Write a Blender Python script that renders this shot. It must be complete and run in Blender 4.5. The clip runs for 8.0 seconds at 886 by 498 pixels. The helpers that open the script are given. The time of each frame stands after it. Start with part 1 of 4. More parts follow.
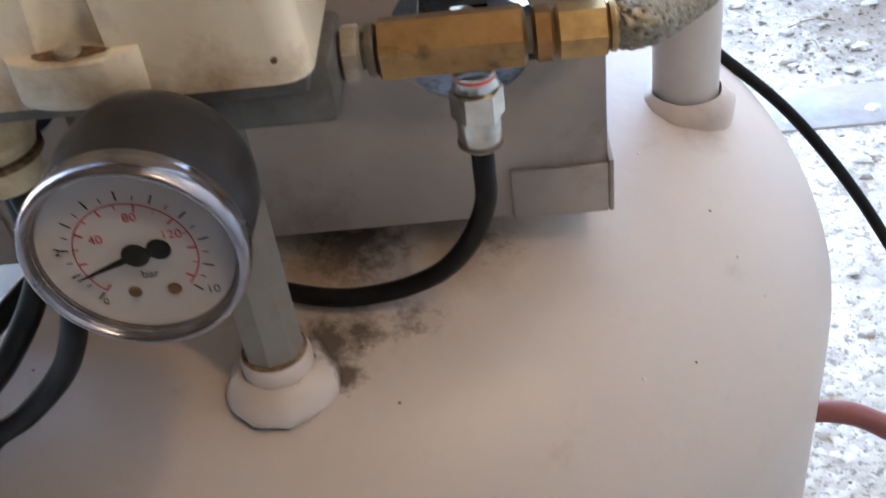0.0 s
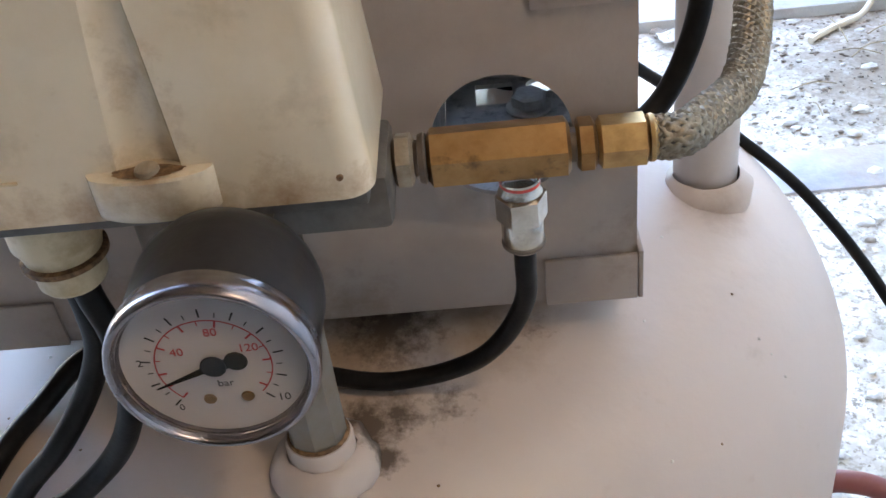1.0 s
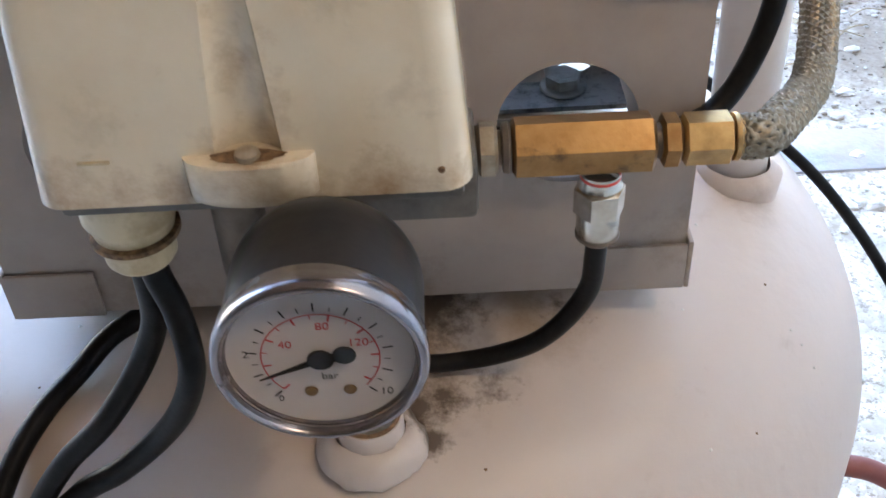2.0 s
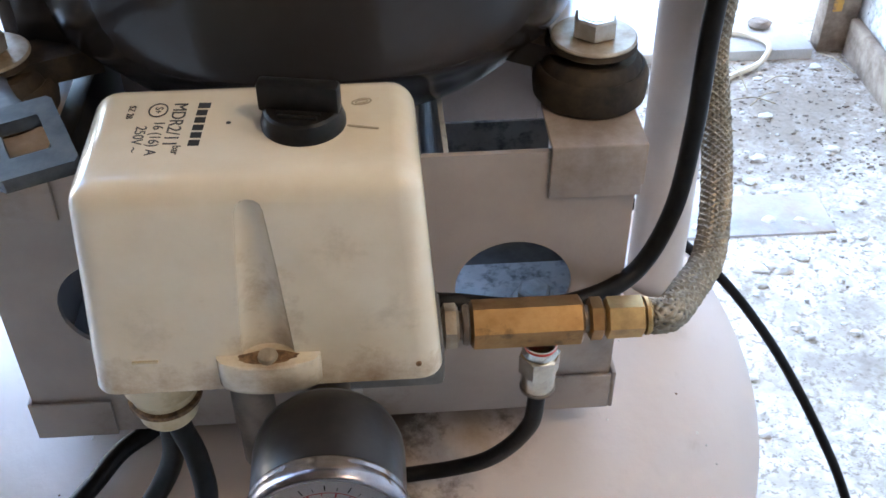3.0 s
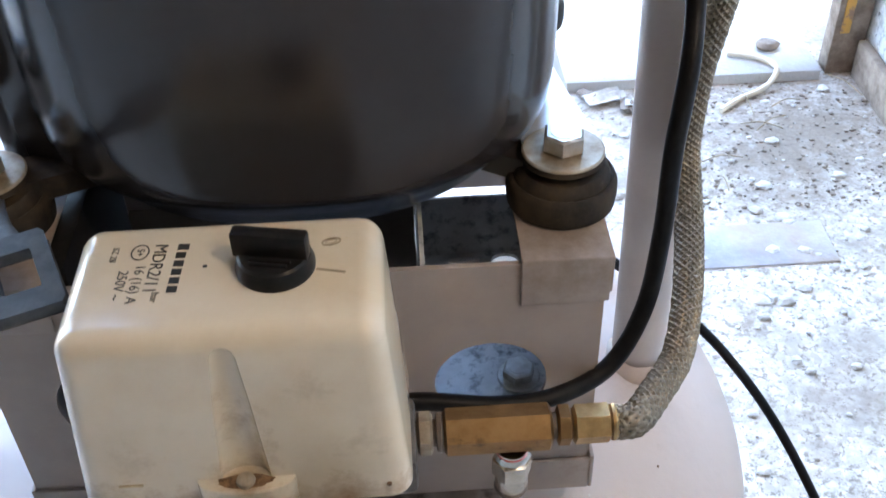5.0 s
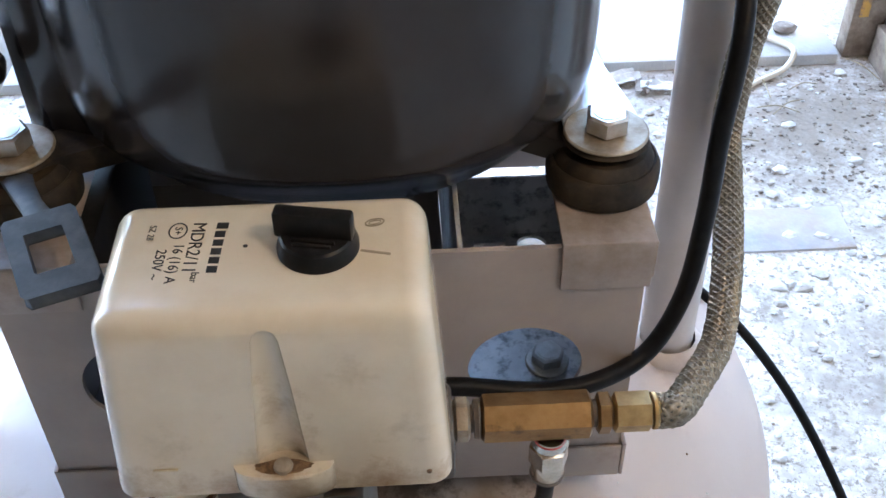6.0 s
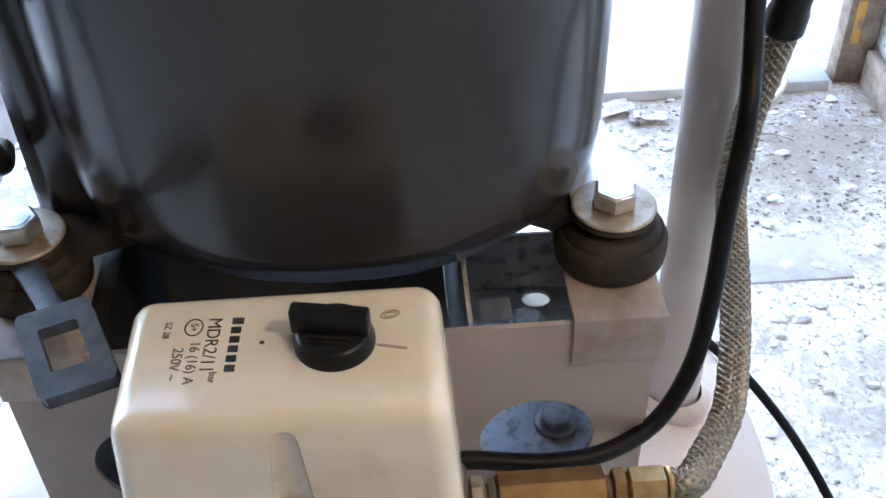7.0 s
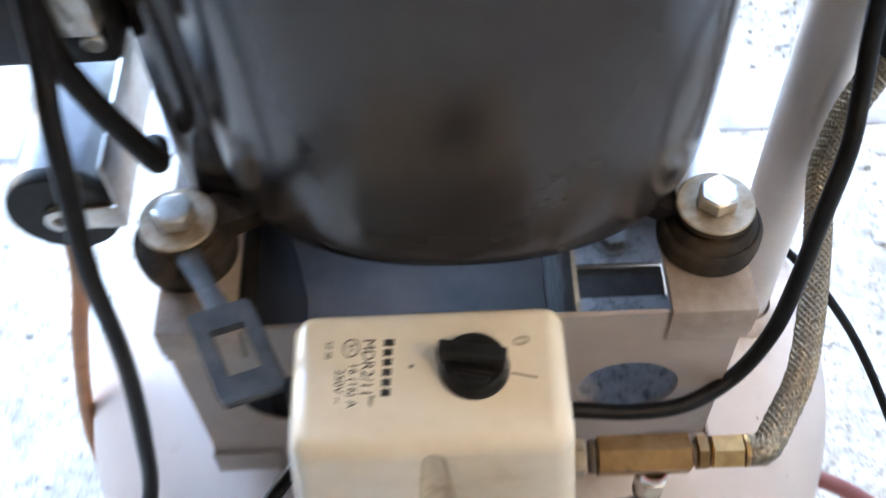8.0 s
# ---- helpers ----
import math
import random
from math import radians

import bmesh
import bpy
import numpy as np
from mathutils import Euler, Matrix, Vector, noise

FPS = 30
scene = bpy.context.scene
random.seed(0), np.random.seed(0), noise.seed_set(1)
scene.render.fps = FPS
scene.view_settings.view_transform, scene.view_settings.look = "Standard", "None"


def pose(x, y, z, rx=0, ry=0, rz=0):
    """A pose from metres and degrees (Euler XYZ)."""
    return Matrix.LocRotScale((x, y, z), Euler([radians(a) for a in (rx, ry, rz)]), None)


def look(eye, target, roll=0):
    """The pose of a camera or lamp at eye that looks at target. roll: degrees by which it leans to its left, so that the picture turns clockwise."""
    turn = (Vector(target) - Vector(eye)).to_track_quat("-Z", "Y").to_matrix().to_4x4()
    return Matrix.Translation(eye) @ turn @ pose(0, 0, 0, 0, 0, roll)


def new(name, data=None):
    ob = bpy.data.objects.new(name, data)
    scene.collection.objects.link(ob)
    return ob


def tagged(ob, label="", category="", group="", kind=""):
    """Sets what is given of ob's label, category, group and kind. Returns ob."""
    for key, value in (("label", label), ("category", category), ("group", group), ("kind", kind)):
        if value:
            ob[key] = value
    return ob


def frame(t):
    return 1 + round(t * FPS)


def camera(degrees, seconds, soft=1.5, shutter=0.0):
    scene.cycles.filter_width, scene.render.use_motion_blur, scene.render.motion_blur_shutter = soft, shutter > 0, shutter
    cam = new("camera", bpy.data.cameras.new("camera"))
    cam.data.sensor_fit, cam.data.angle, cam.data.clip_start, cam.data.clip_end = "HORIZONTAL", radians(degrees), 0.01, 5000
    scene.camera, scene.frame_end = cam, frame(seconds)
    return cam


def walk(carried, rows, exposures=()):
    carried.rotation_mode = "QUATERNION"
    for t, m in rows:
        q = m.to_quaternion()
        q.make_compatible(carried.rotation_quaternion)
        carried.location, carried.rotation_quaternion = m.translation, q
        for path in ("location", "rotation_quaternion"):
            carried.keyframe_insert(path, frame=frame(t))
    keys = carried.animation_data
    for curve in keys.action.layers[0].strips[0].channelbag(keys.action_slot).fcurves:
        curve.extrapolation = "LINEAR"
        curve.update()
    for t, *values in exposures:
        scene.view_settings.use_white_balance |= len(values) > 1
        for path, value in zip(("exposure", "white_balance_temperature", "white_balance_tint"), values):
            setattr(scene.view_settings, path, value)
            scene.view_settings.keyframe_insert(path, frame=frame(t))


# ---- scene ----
cam = camera(45.0, 8.0, shutter=0.5)
PATH = [
    (0, (0.083, -0.264, 0.439), (-0.049, 1.274, -0.833), -8.2),
    (0.5, (0.074, -0.263, 0.449), (-0.052, 1.311, -0.779), -7.7),
    (1, (0.072, -0.265, 0.46), (-0.043, 1.32, -0.755), -7.5),
    (1.2, (0.066, -0.264, 0.460), (-0.038, 1.312, -0.767), -6.9),
    (2.3, (0.031, -0.257, 0.48), (0.044, 1.264, -0.818), -2.1),
    (2.5, (0.028, -0.261, 0.501), (0.07, 1.25, -0.809), -2.1),
    (2.7, (0.031, -0.265, 0.539), (0.098, 1.227, -0.790), -1.3),
    (3, (0.03, -0.277, 0.547), (0.137, 1.252, -0.737), -0.2),
    (3.1, (0.029, -0.278, 0.55), (0.146, 1.252, -0.734), 0.2),
    (3.5, (0.04, -0.273, 0.57), (0.195, 1.259, -0.706), 0.2),
    (3.7, (0.047, -0.269, 0.594), (0.193, 1.312, -0.622), -1.6),
    (4, (0.038, -0.267, 0.607), (0.163, 1.316, -0.609), 0.2),
    (4.5, (0.042, -0.263, 0.59), (0.111, 1.307, -0.647), -2.1),
    (5, (0.048, -0.264, 0.588), (0.106, 1.252, -0.715), -1.8),
    (5.2, (0.046, -0.261, 0.582), (0.094, 1.247, -0.730), -2.0),
    (6.5, (0.032, -0.253, 0.587), (0.097, 1.234, -0.749), -0.5),
    (7, (0.03, -0.243, 0.6), (0.106, 1.264, -0.713), -1.7),
    (7.5, (0.015, -0.224, 0.591), (0.087, 1.247, -0.762), 0.1),
    (7.8, (0.025, -0.201, 0.641), (-0.028, 1.087, -0.887), -5.8),
    (8, (0.005, -0.2, 0.687), (-0.011, 0.941, -0.955), -3.1),
]
walk(cam, [(t, look(eye, target, roll)) for t, eye, target, roll in PATH],
     exposures=[(0, 4.50, 6800, 9), (1.2, 4.52, 6720, 9), (2.5, 4.78, 6460, 8), (3.5, 4.54, 6340, 9), (5, 4.54, 6340, 9), (7, 4.68, 6360, 9), (8, 4.92, 6540, 8)])

# ---- light ----
world = bpy.data.worlds.new("overcast_sky")
scene.world = world
world.use_nodes = True
wn = world.node_tree.nodes
sky = wn.new("ShaderNodeTexSky")
sky.sky_type = "NISHITA"
sky.sun_disc = False
sky.sun_elevation = radians(52)
sky.sun_rotation = radians(200)
sky.dust_density = 3.0
wn["Background"].inputs[1].default_value = 0.15
world.node_tree.links.new(sky.outputs[0], wn["Background"].inputs[0])
sun = new("sun", bpy.data.lights.new("sun", "SUN"))
sun.data.energy, sun.data.angle, sun.data.color = 3.0, radians(12), (1.0, 0.95, 0.88)
sun.matrix_world = look((0, 0, 5), (1.0, 2.6, 0))
lamp = new("pendant_light", bpy.data.lights.new("pendant_light", "POINT"))
LAMP = (0.44, -0.42, 1.10)
lamp.location = LAMP
lamp.data.energy, lamp.data.shadow_soft_size, lamp.data.color = 0.09, 0.05, (1.0, 0.74, 0.48)

FLOOR = -0.045


# ---- materials ----
def mat(name, base, rough=0.5, metal=0.0, second=None, scale=40.0, spread=(0.4, 0.65), bump=0.0, bump_scale=300.0,
        third=None, third_scale=8.0, third_spread=(0.5, 0.7), coat=0.0, rough2=None, detail=6.0):
    """Principled surface with a fine and a coarse variation of colour, and fine relief, in object metres."""
    m = bpy.data.materials.new(name)
    m.use_nodes = True
    nt = m.node_tree
    n, link = nt.nodes, nt.links.new
    b = n["Principled BSDF"]
    b.inputs["Roughness"].default_value = rough
    b.inputs["Metallic"].default_value = metal
    b.inputs["Coat Weight"].default_value = coat
    b.inputs["Coat Roughness"].default_value = 0.08
    geo = n.new("ShaderNodeNewGeometry")

    def blotch(sc, lo, hi, det=detail):
        t = n.new("ShaderNodeTexNoise")
        t.inputs["Scale"].default_value = sc
        t.inputs["Detail"].default_value = det
        t.inputs["Roughness"].default_value = 0.62
        link(geo.outputs["Position"], t.inputs["Vector"])
        r = n.new("ShaderNodeMapRange")
        r.inputs[1].default_value, r.inputs[2].default_value = lo, hi
        link(t.outputs[0], r.inputs[0])
        return r.outputs[0]

    def mix(fac, a, c):
        x = n.new("ShaderNodeMix")
        x.data_type = "RGBA"
        link(fac, x.inputs[0])
        for k, v in ((6, a), (7, c)):
            if isinstance(v, tuple):
                x.inputs[k].default_value = (*v, 1)
            else:
                link(v, x.inputs[k])
        return x.outputs[2]

    col = base
    if second:
        f = blotch(scale, *spread)
        col = mix(f, col, second)
        if rough2 is not None:
            rr = n.new("ShaderNodeMapRange")
            rr.inputs[3].default_value, rr.inputs[4].default_value = rough, rough2
            link(f, rr.inputs[0])
            link(rr.outputs[0], b.inputs["Roughness"])
    if third:
        col = mix(blotch(third_scale, *third_spread), col, third)
    if isinstance(col, tuple):
        b.inputs["Base Color"].default_value = (*col, 1)
    else:
        link(col, b.inputs["Base Color"])
    if bump:
        t = n.new("ShaderNodeTexNoise")
        t.inputs["Scale"].default_value = bump_scale
        t.inputs["Detail"].default_value = 5
        link(geo.outputs["Position"], t.inputs["Vector"])
        u = n.new("ShaderNodeBump")
        u.inputs["Strength"].default_value = bump
        u.inputs["Distance"].default_value = 0.6 / bump_scale
        link(t.outputs[0], u.inputs["Height"])
        link(u.outputs[0], b.inputs["Normal"])
    return m


TANK_PAINT = mat("cream_tank_paint", (0.55, 0.465, 0.415), 0.42, second=(0.53, 0.435, 0.38), scale=9, bump=0.05, bump_scale=120,
                 third=(0.46, 0.37, 0.31), third_scale=55, third_spread=(0.62, 0.8))


def add_blotches(m, spots, colour, grain, edge=(0.72, 1.35)):
    """Grime of its own shape, and some painted shade: blotches round given places, broken up by noise."""
    nt = m.node_tree
    n, link = nt.nodes, nt.links.new
    b = n["Principled BSDF"]
    geo = n.new("ShaderNodeNewGeometry")
    t = n.new("ShaderNodeTexNoise")
    t.inputs["Scale"].default_value, t.inputs["Detail"].default_value, t.inputs["Roughness"].default_value = grain, 8, 0.7
    link(geo.outputs["Position"], t.inputs["Vector"])
    total = None
    for place, radius, amount in spots:
        d = n.new("ShaderNodeVectorMath")
        d.operation = "DISTANCE"
        d.inputs[1].default_value = place
        link(geo.outputs["Position"], d.inputs[0])
        r = n.new("ShaderNodeMapRange")
        r.inputs[1].default_value, r.inputs[2].default_value, r.inputs[3].default_value, r.inputs[4].default_value = 0, radius, amount, 0
        link(d.outputs["Value"], r.inputs[0])
        if total is None:
            total = r.outputs[0]
        else:
            x = n.new("ShaderNodeMath")
            x.operation = "MAXIMUM"
            link(total, x.inputs[0])
            link(r.outputs[0], x.inputs[1])
            total = x.outputs[0]
    s2 = n.new("ShaderNodeMath")
    s2.operation = "ADD"
    link(total, s2.inputs[0])
    link(t.outputs[0], s2.inputs[1])
    f = n.new("ShaderNodeMapRange")
    f.inputs[1].default_value, f.inputs[2].default_value, f.inputs[4].default_value = *edge, 0.9
    link(s2.outputs[0], f.inputs[0])
    x = n.new("ShaderNodeMix")
    x.data_type = "RGBA"
    old = b.inputs["Base Color"].links[0].from_socket
    link(f.outputs[0], x.inputs[0])
    link(old, x.inputs[6])
    x.inputs[7].default_value = (*colour, 1)
    link(x.outputs[2], b.inputs["Base Color"])


# Grime by the pipe boss; spots under the bracket also paint in its shade.
add_blotches(TANK_PAINT, [((0.022, -0.008, 0.221), 0.050, 0.85), ((0.06, 0.002, 0.222), 0.045, 0.72), ((0.02, -0.105, 0.17), 0.03, 0.5), ((0.155, 0.072, 0.208), 0.024, 0.5)], (0.24, 0.16, 0.10), 40)
add_blotches(TANK_PAINT, [((0.024, -0.034, 0.2140), 0.022, 0.86), ((0.034, -0.030, 0.2150), 0.018, 0.72), ((0.030, -0.044, 0.2120), 0.010, 0.9), ((0.050, -0.026, 0.2170), 0.018, 0.62), ((0.03, 0.004, 0.224), 0.036, 0.78), ((0.075, 0.004, 0.222), 0.024, 0.52), ((-0.02, -0.098, 0.18), 0.030, 0.45)], (0.075, 0.045, 0.026), 210, (0.84, 1.16))
BRACKET_PAINT = mat("taupe_bracket_paint", (0.38, 0.315, 0.275), 0.42, second=(0.33, 0.27, 0.235), scale=30, bump=0.08, bump_scale=500,
                    third=(0.30, 0.24, 0.20), third_scale=70, third_spread=(0.66, 0.82))
add_blotches(BRACKET_PAINT, [((0.100, 0.010, 0.356), 0.034, 0.75), ((-0.094, 0.010, 0.356), 0.034, 0.75), ((0.074, 0.0, 0.285), 0.026, 0.45), ((0.02, 0.0, 0.238), 0.03, 0.5), ((-0.06, 0.0, 0.24), 0.035, 0.5), ((0.113, 0.0, 0.25), 0.03, 0.45)], (0.17, 0.12, 0.08), 120)
POST_PAINT = mat("grey_post_paint", (0.55, 0.50, 0.47), 0.35, second=(0.50, 0.45, 0.42), scale=40, bump=0.04, bump_scale=300)
CREAM = mat("cream_plastic", (0.70, 0.61, 0.465), 0.22, second=(0.64, 0.535, 0.385), scale=30, third=(0.55, 0.42, 0.26), third_scale=110,
            third_spread=(0.68, 0.85), bump=0.03, bump_scale=400, coat=0.4)
add_blotches(CREAM, [((-0.003, -0.074, 0.336), 0.022, 0.55), ((0.012, -0.074, 0.331), 0.014, 0.5), ((0.04, -0.07, 0.329), 0.014, 0.5), ((-0.03, -0.072, 0.328), 0.02, 0.42), ((-0.003, -0.07, 0.36), 0.02, 0.40), ((0.025, -0.072, 0.328), 0.018, 0.7), ((-0.045, -0.068, 0.328), 0.02, 0.6), ((-0.018, -0.072, 0.329), 0.014, 0.7), ((-0.003, -0.0725, 0.3405), 0.012, 0.8)], (0.26, 0.14, 0.06), 120)
add_blotches(CREAM, [((0.030, -0.071, 0.352), 0.016, 0.34), ((-0.030, -0.071, 0.350), 0.020, 0.30), ((0.018, -0.0705, 0.372), 0.02, 0.28), ((0.012, -0.038, 0.3945), 0.017, 0.42)], (0.30, 0.24, 0.17), 60)
GLAND = mat("aged_cream_plastic", (0.62, 0.52, 0.34), 0.4, second=(0.42, 0.32, 0.18), scale=120, bump=0.08, bump_scale=500)
DIRT = mat("brown_grime", (0.10, 0.055, 0.025), 0.75, second=(0.26, 0.15, 0.07), scale=500, bump=0.5, bump_scale=900)
BLACK_SHELL = mat("black_gloss_enamel", (0.029, 0.0225, 0.021), 0.2, second=(0.034, 0.030, 0.028), scale=14, bump=0.02, bump_scale=60, coat=0.0)
BLACK_PLASTIC = mat("black_plastic", (0.010, 0.010, 0.010), 0.35, second=(0.018, 0.016, 0.015), scale=200, bump=0.05, bump_scale=900)
GAUGE_BLACK = mat("gauge_case_black", (0.018, 0.016, 0.017), 0.30, second=(0.030, 0.026, 0.026), scale=60, bump=0.04, bump_scale=500)
RUBBER = mat("black_rubber", (0.006, 0.0052, 0.0055), 0.42, second=(0.012, 0.0105, 0.010), scale=140, bump=0.1, bump_scale=700)
DUSTY_RUBBER = mat("dusty_mount_rubber", (0.022, 0.019, 0.017), 0.65, second=(0.055, 0.040, 0.027), scale=80, bump=0.2, bump_scale=500,
                   third=(0.10, 0.065, 0.035), third_scale=30, third_spread=(0.5, 0.75))
GREY_RUBBER = mat("grey_blue_rubber", (0.045, 0.052, 0.066), 0.5, second=(0.08, 0.088, 0.10), scale=120, bump=0.08, bump_scale=600)
RAIL = mat("pale_zinc_rail", (0.70, 0.74, 0.78), 0.3, 0.6, second=(0.6, 0.63, 0.66), scale=80)
ZINC = mat("zinc_steel", (0.62, 0.62, 0.60), 0.32, 0.9, second=(0.50, 0.47, 0.42), scale=180, bump=0.06, bump_scale=700)
WASHER = mat("dusty_zinc", (0.40, 0.345, 0.27), 0.5, 0.4, second=(0.23, 0.17, 0.11), scale=120, bump=0.1, bump_scale=600)
GALV = mat("galvanised_sheet", (0.62, 0.61, 0.58), 0.40, 0.25, second=(0.48, 0.47, 0.45), scale=70, third=(0.17, 0.17, 0.165), third_scale=170,
           third_spread=(0.50, 0.70), bump=0.05, bump_scale=500)
CHROME = mat("chrome_rim", (0.30, 0.275, 0.295), 0.17, 1.0, second=(0.22, 0.20, 0.21), scale=90, rough2=0.28)
BRASS = mat("dull_brass", (0.38, 0.235, 0.105), 0.36, 0.85, second=(0.27, 0.15, 0.06), scale=90, third=(0.12, 0.08, 0.05), third_scale=140,
            third_spread=(0.6, 0.75), bump=0.08, bump_scale=500)
BRASS_BRIGHT = mat("bright_brass", (0.54, 0.37, 0.17), 0.38, 0.85, second=(0.36, 0.23, 0.10), scale=120, bump=0.05, bump_scale=500)
BRASS_DARK = mat("tarnished_brass", (0.17, 0.13, 0.10), 0.5, 0.5, second=(0.10, 0.08, 0.06), scale=120, bump=0.1, bump_scale=500)
NICKEL = mat("nickel_fitting", (0.66, 0.63, 0.58), 0.25, 0.95, second=(0.5, 0.46, 0.4), scale=150)
PIPE = mat("grey_pipe", (0.21, 0.195, 0.175), 0.45, 0.3, second=(0.2, 0.17, 0.13), scale=90, bump=0.08, bump_scale=500)
DARKCAST = mat("dark_cast_base", (0.12, 0.105, 0.09), 0.5, second=(0.07, 0.06, 0.05), scale=90, bump=0.12, bump_scale=500)
DARK_PLATE = mat("dark_plate_steel", (0.065, 0.050, 0.038), 0.5, second=(0.10, 0.075, 0.055), scale=30, bump=0.05, bump_scale=300)
DULL_ZINC = mat("dull_zinc_bolt", (0.72, 0.73, 0.70), 0.38, 0.25, second=(0.52, 0.51, 0.47), scale=160, bump=0.06, bump_scale=700)
RED = mat("red_ring", (0.65, 0.05, 0.03), 0.4, second=(0.5, 0.04, 0.03), scale=300)
BRAID = mat("steel_braid", (0.31, 0.265, 0.20), 0.40, 0.7, second=(0.19, 0.155, 0.11), scale=500)
DIAL = mat("white_dial", (0.80, 0.76, 0.77), 0.5, second=(0.77, 0.72, 0.73), scale=60)
INK = mat("black_ink", (0.03, 0.03, 0.03), 0.5)
RED_INK = mat("red_ink", (0.62, 0.06, 0.07), 0.5)
BROWN_INK = mat("brown_ink", (0.28, 0.22, 0.14), 0.6)
PINK_HOSE = mat("red_rubber_hose", (0.26, 0.085, 0.085), 0.45, second=(0.24, 0.07, 0.06), scale=120)
CAN = mat("capacitor_can", (0.07, 0.07, 0.075), 0.3, 0.3, second=(0.11, 0.11, 0.115), scale=60)
ORANGE = mat("orange_sheath", (0.55, 0.24, 0.09), 0.5, second=(0.45, 0.19, 0.07), scale=80)
CONCRETE = mat("threshold_concrete", (0.50, 0.49, 0.47), 0.85, second=(0.40, 0.38, 0.36), scale=14, bump=0.3, bump_scale=200)
WOOD = mat("weathered_wood", (0.30, 0.235, 0.18), 0.8, second=(0.15, 0.105, 0.075), scale=45, bump=0.3, bump_scale=150)
OCHRE = mat("flaking_ochre_paint", (0.55, 0.30, 0.06), 0.6, second=(0.28, 0.17, 0.11), scale=45, spread=(0.5, 0.56), bump=0.3, bump_scale=120)
RENDER_WALL = mat("pebbledash", (0.66, 0.67, 0.66), 0.9, second=(0.42, 0.43, 0.42), scale=90, spread=(0.5, 0.62), bump=1.0, bump_scale=110,
                  third=(0.12, 0.12, 0.11), third_scale=34, third_spread=(0.61, 0.66))
# Unseen interior surfaces, kept dark to cut bounced light.
INNER_WALL = mat("unseen_wall_dark", (0.11, 0.09, 0.075), 0.9, second=(0.08, 0.065, 0.055), scale=3, bump=0.3, bump_scale=60)
ROOFING = mat("unseen_ceiling_dark", (0.11, 0.082, 0.06), 0.85, second=(0.075, 0.055, 0.042), scale=6, bump=0.3, bump_scale=60)
SOIL = mat("brown_soil", (0.28, 0.23, 0.18), 0.95, second=(0.18, 0.14, 0.11), scale=60, bump=0.5, bump_scale=200)
STRAW = mat("dry_straw", (0.42, 0.33, 0.20), 0.8, second=(0.28, 0.21, 0.13), scale=60)
STRIP = mat("cement_strip", (0.56, 0.55, 0.55), 0.8, second=(0.36, 0.36, 0.38), scale=20, third=(0.42, 0.34, 0.27), third_scale=9, third_spread=(0.52, 0.66), bump=0.2, bump_scale=200)


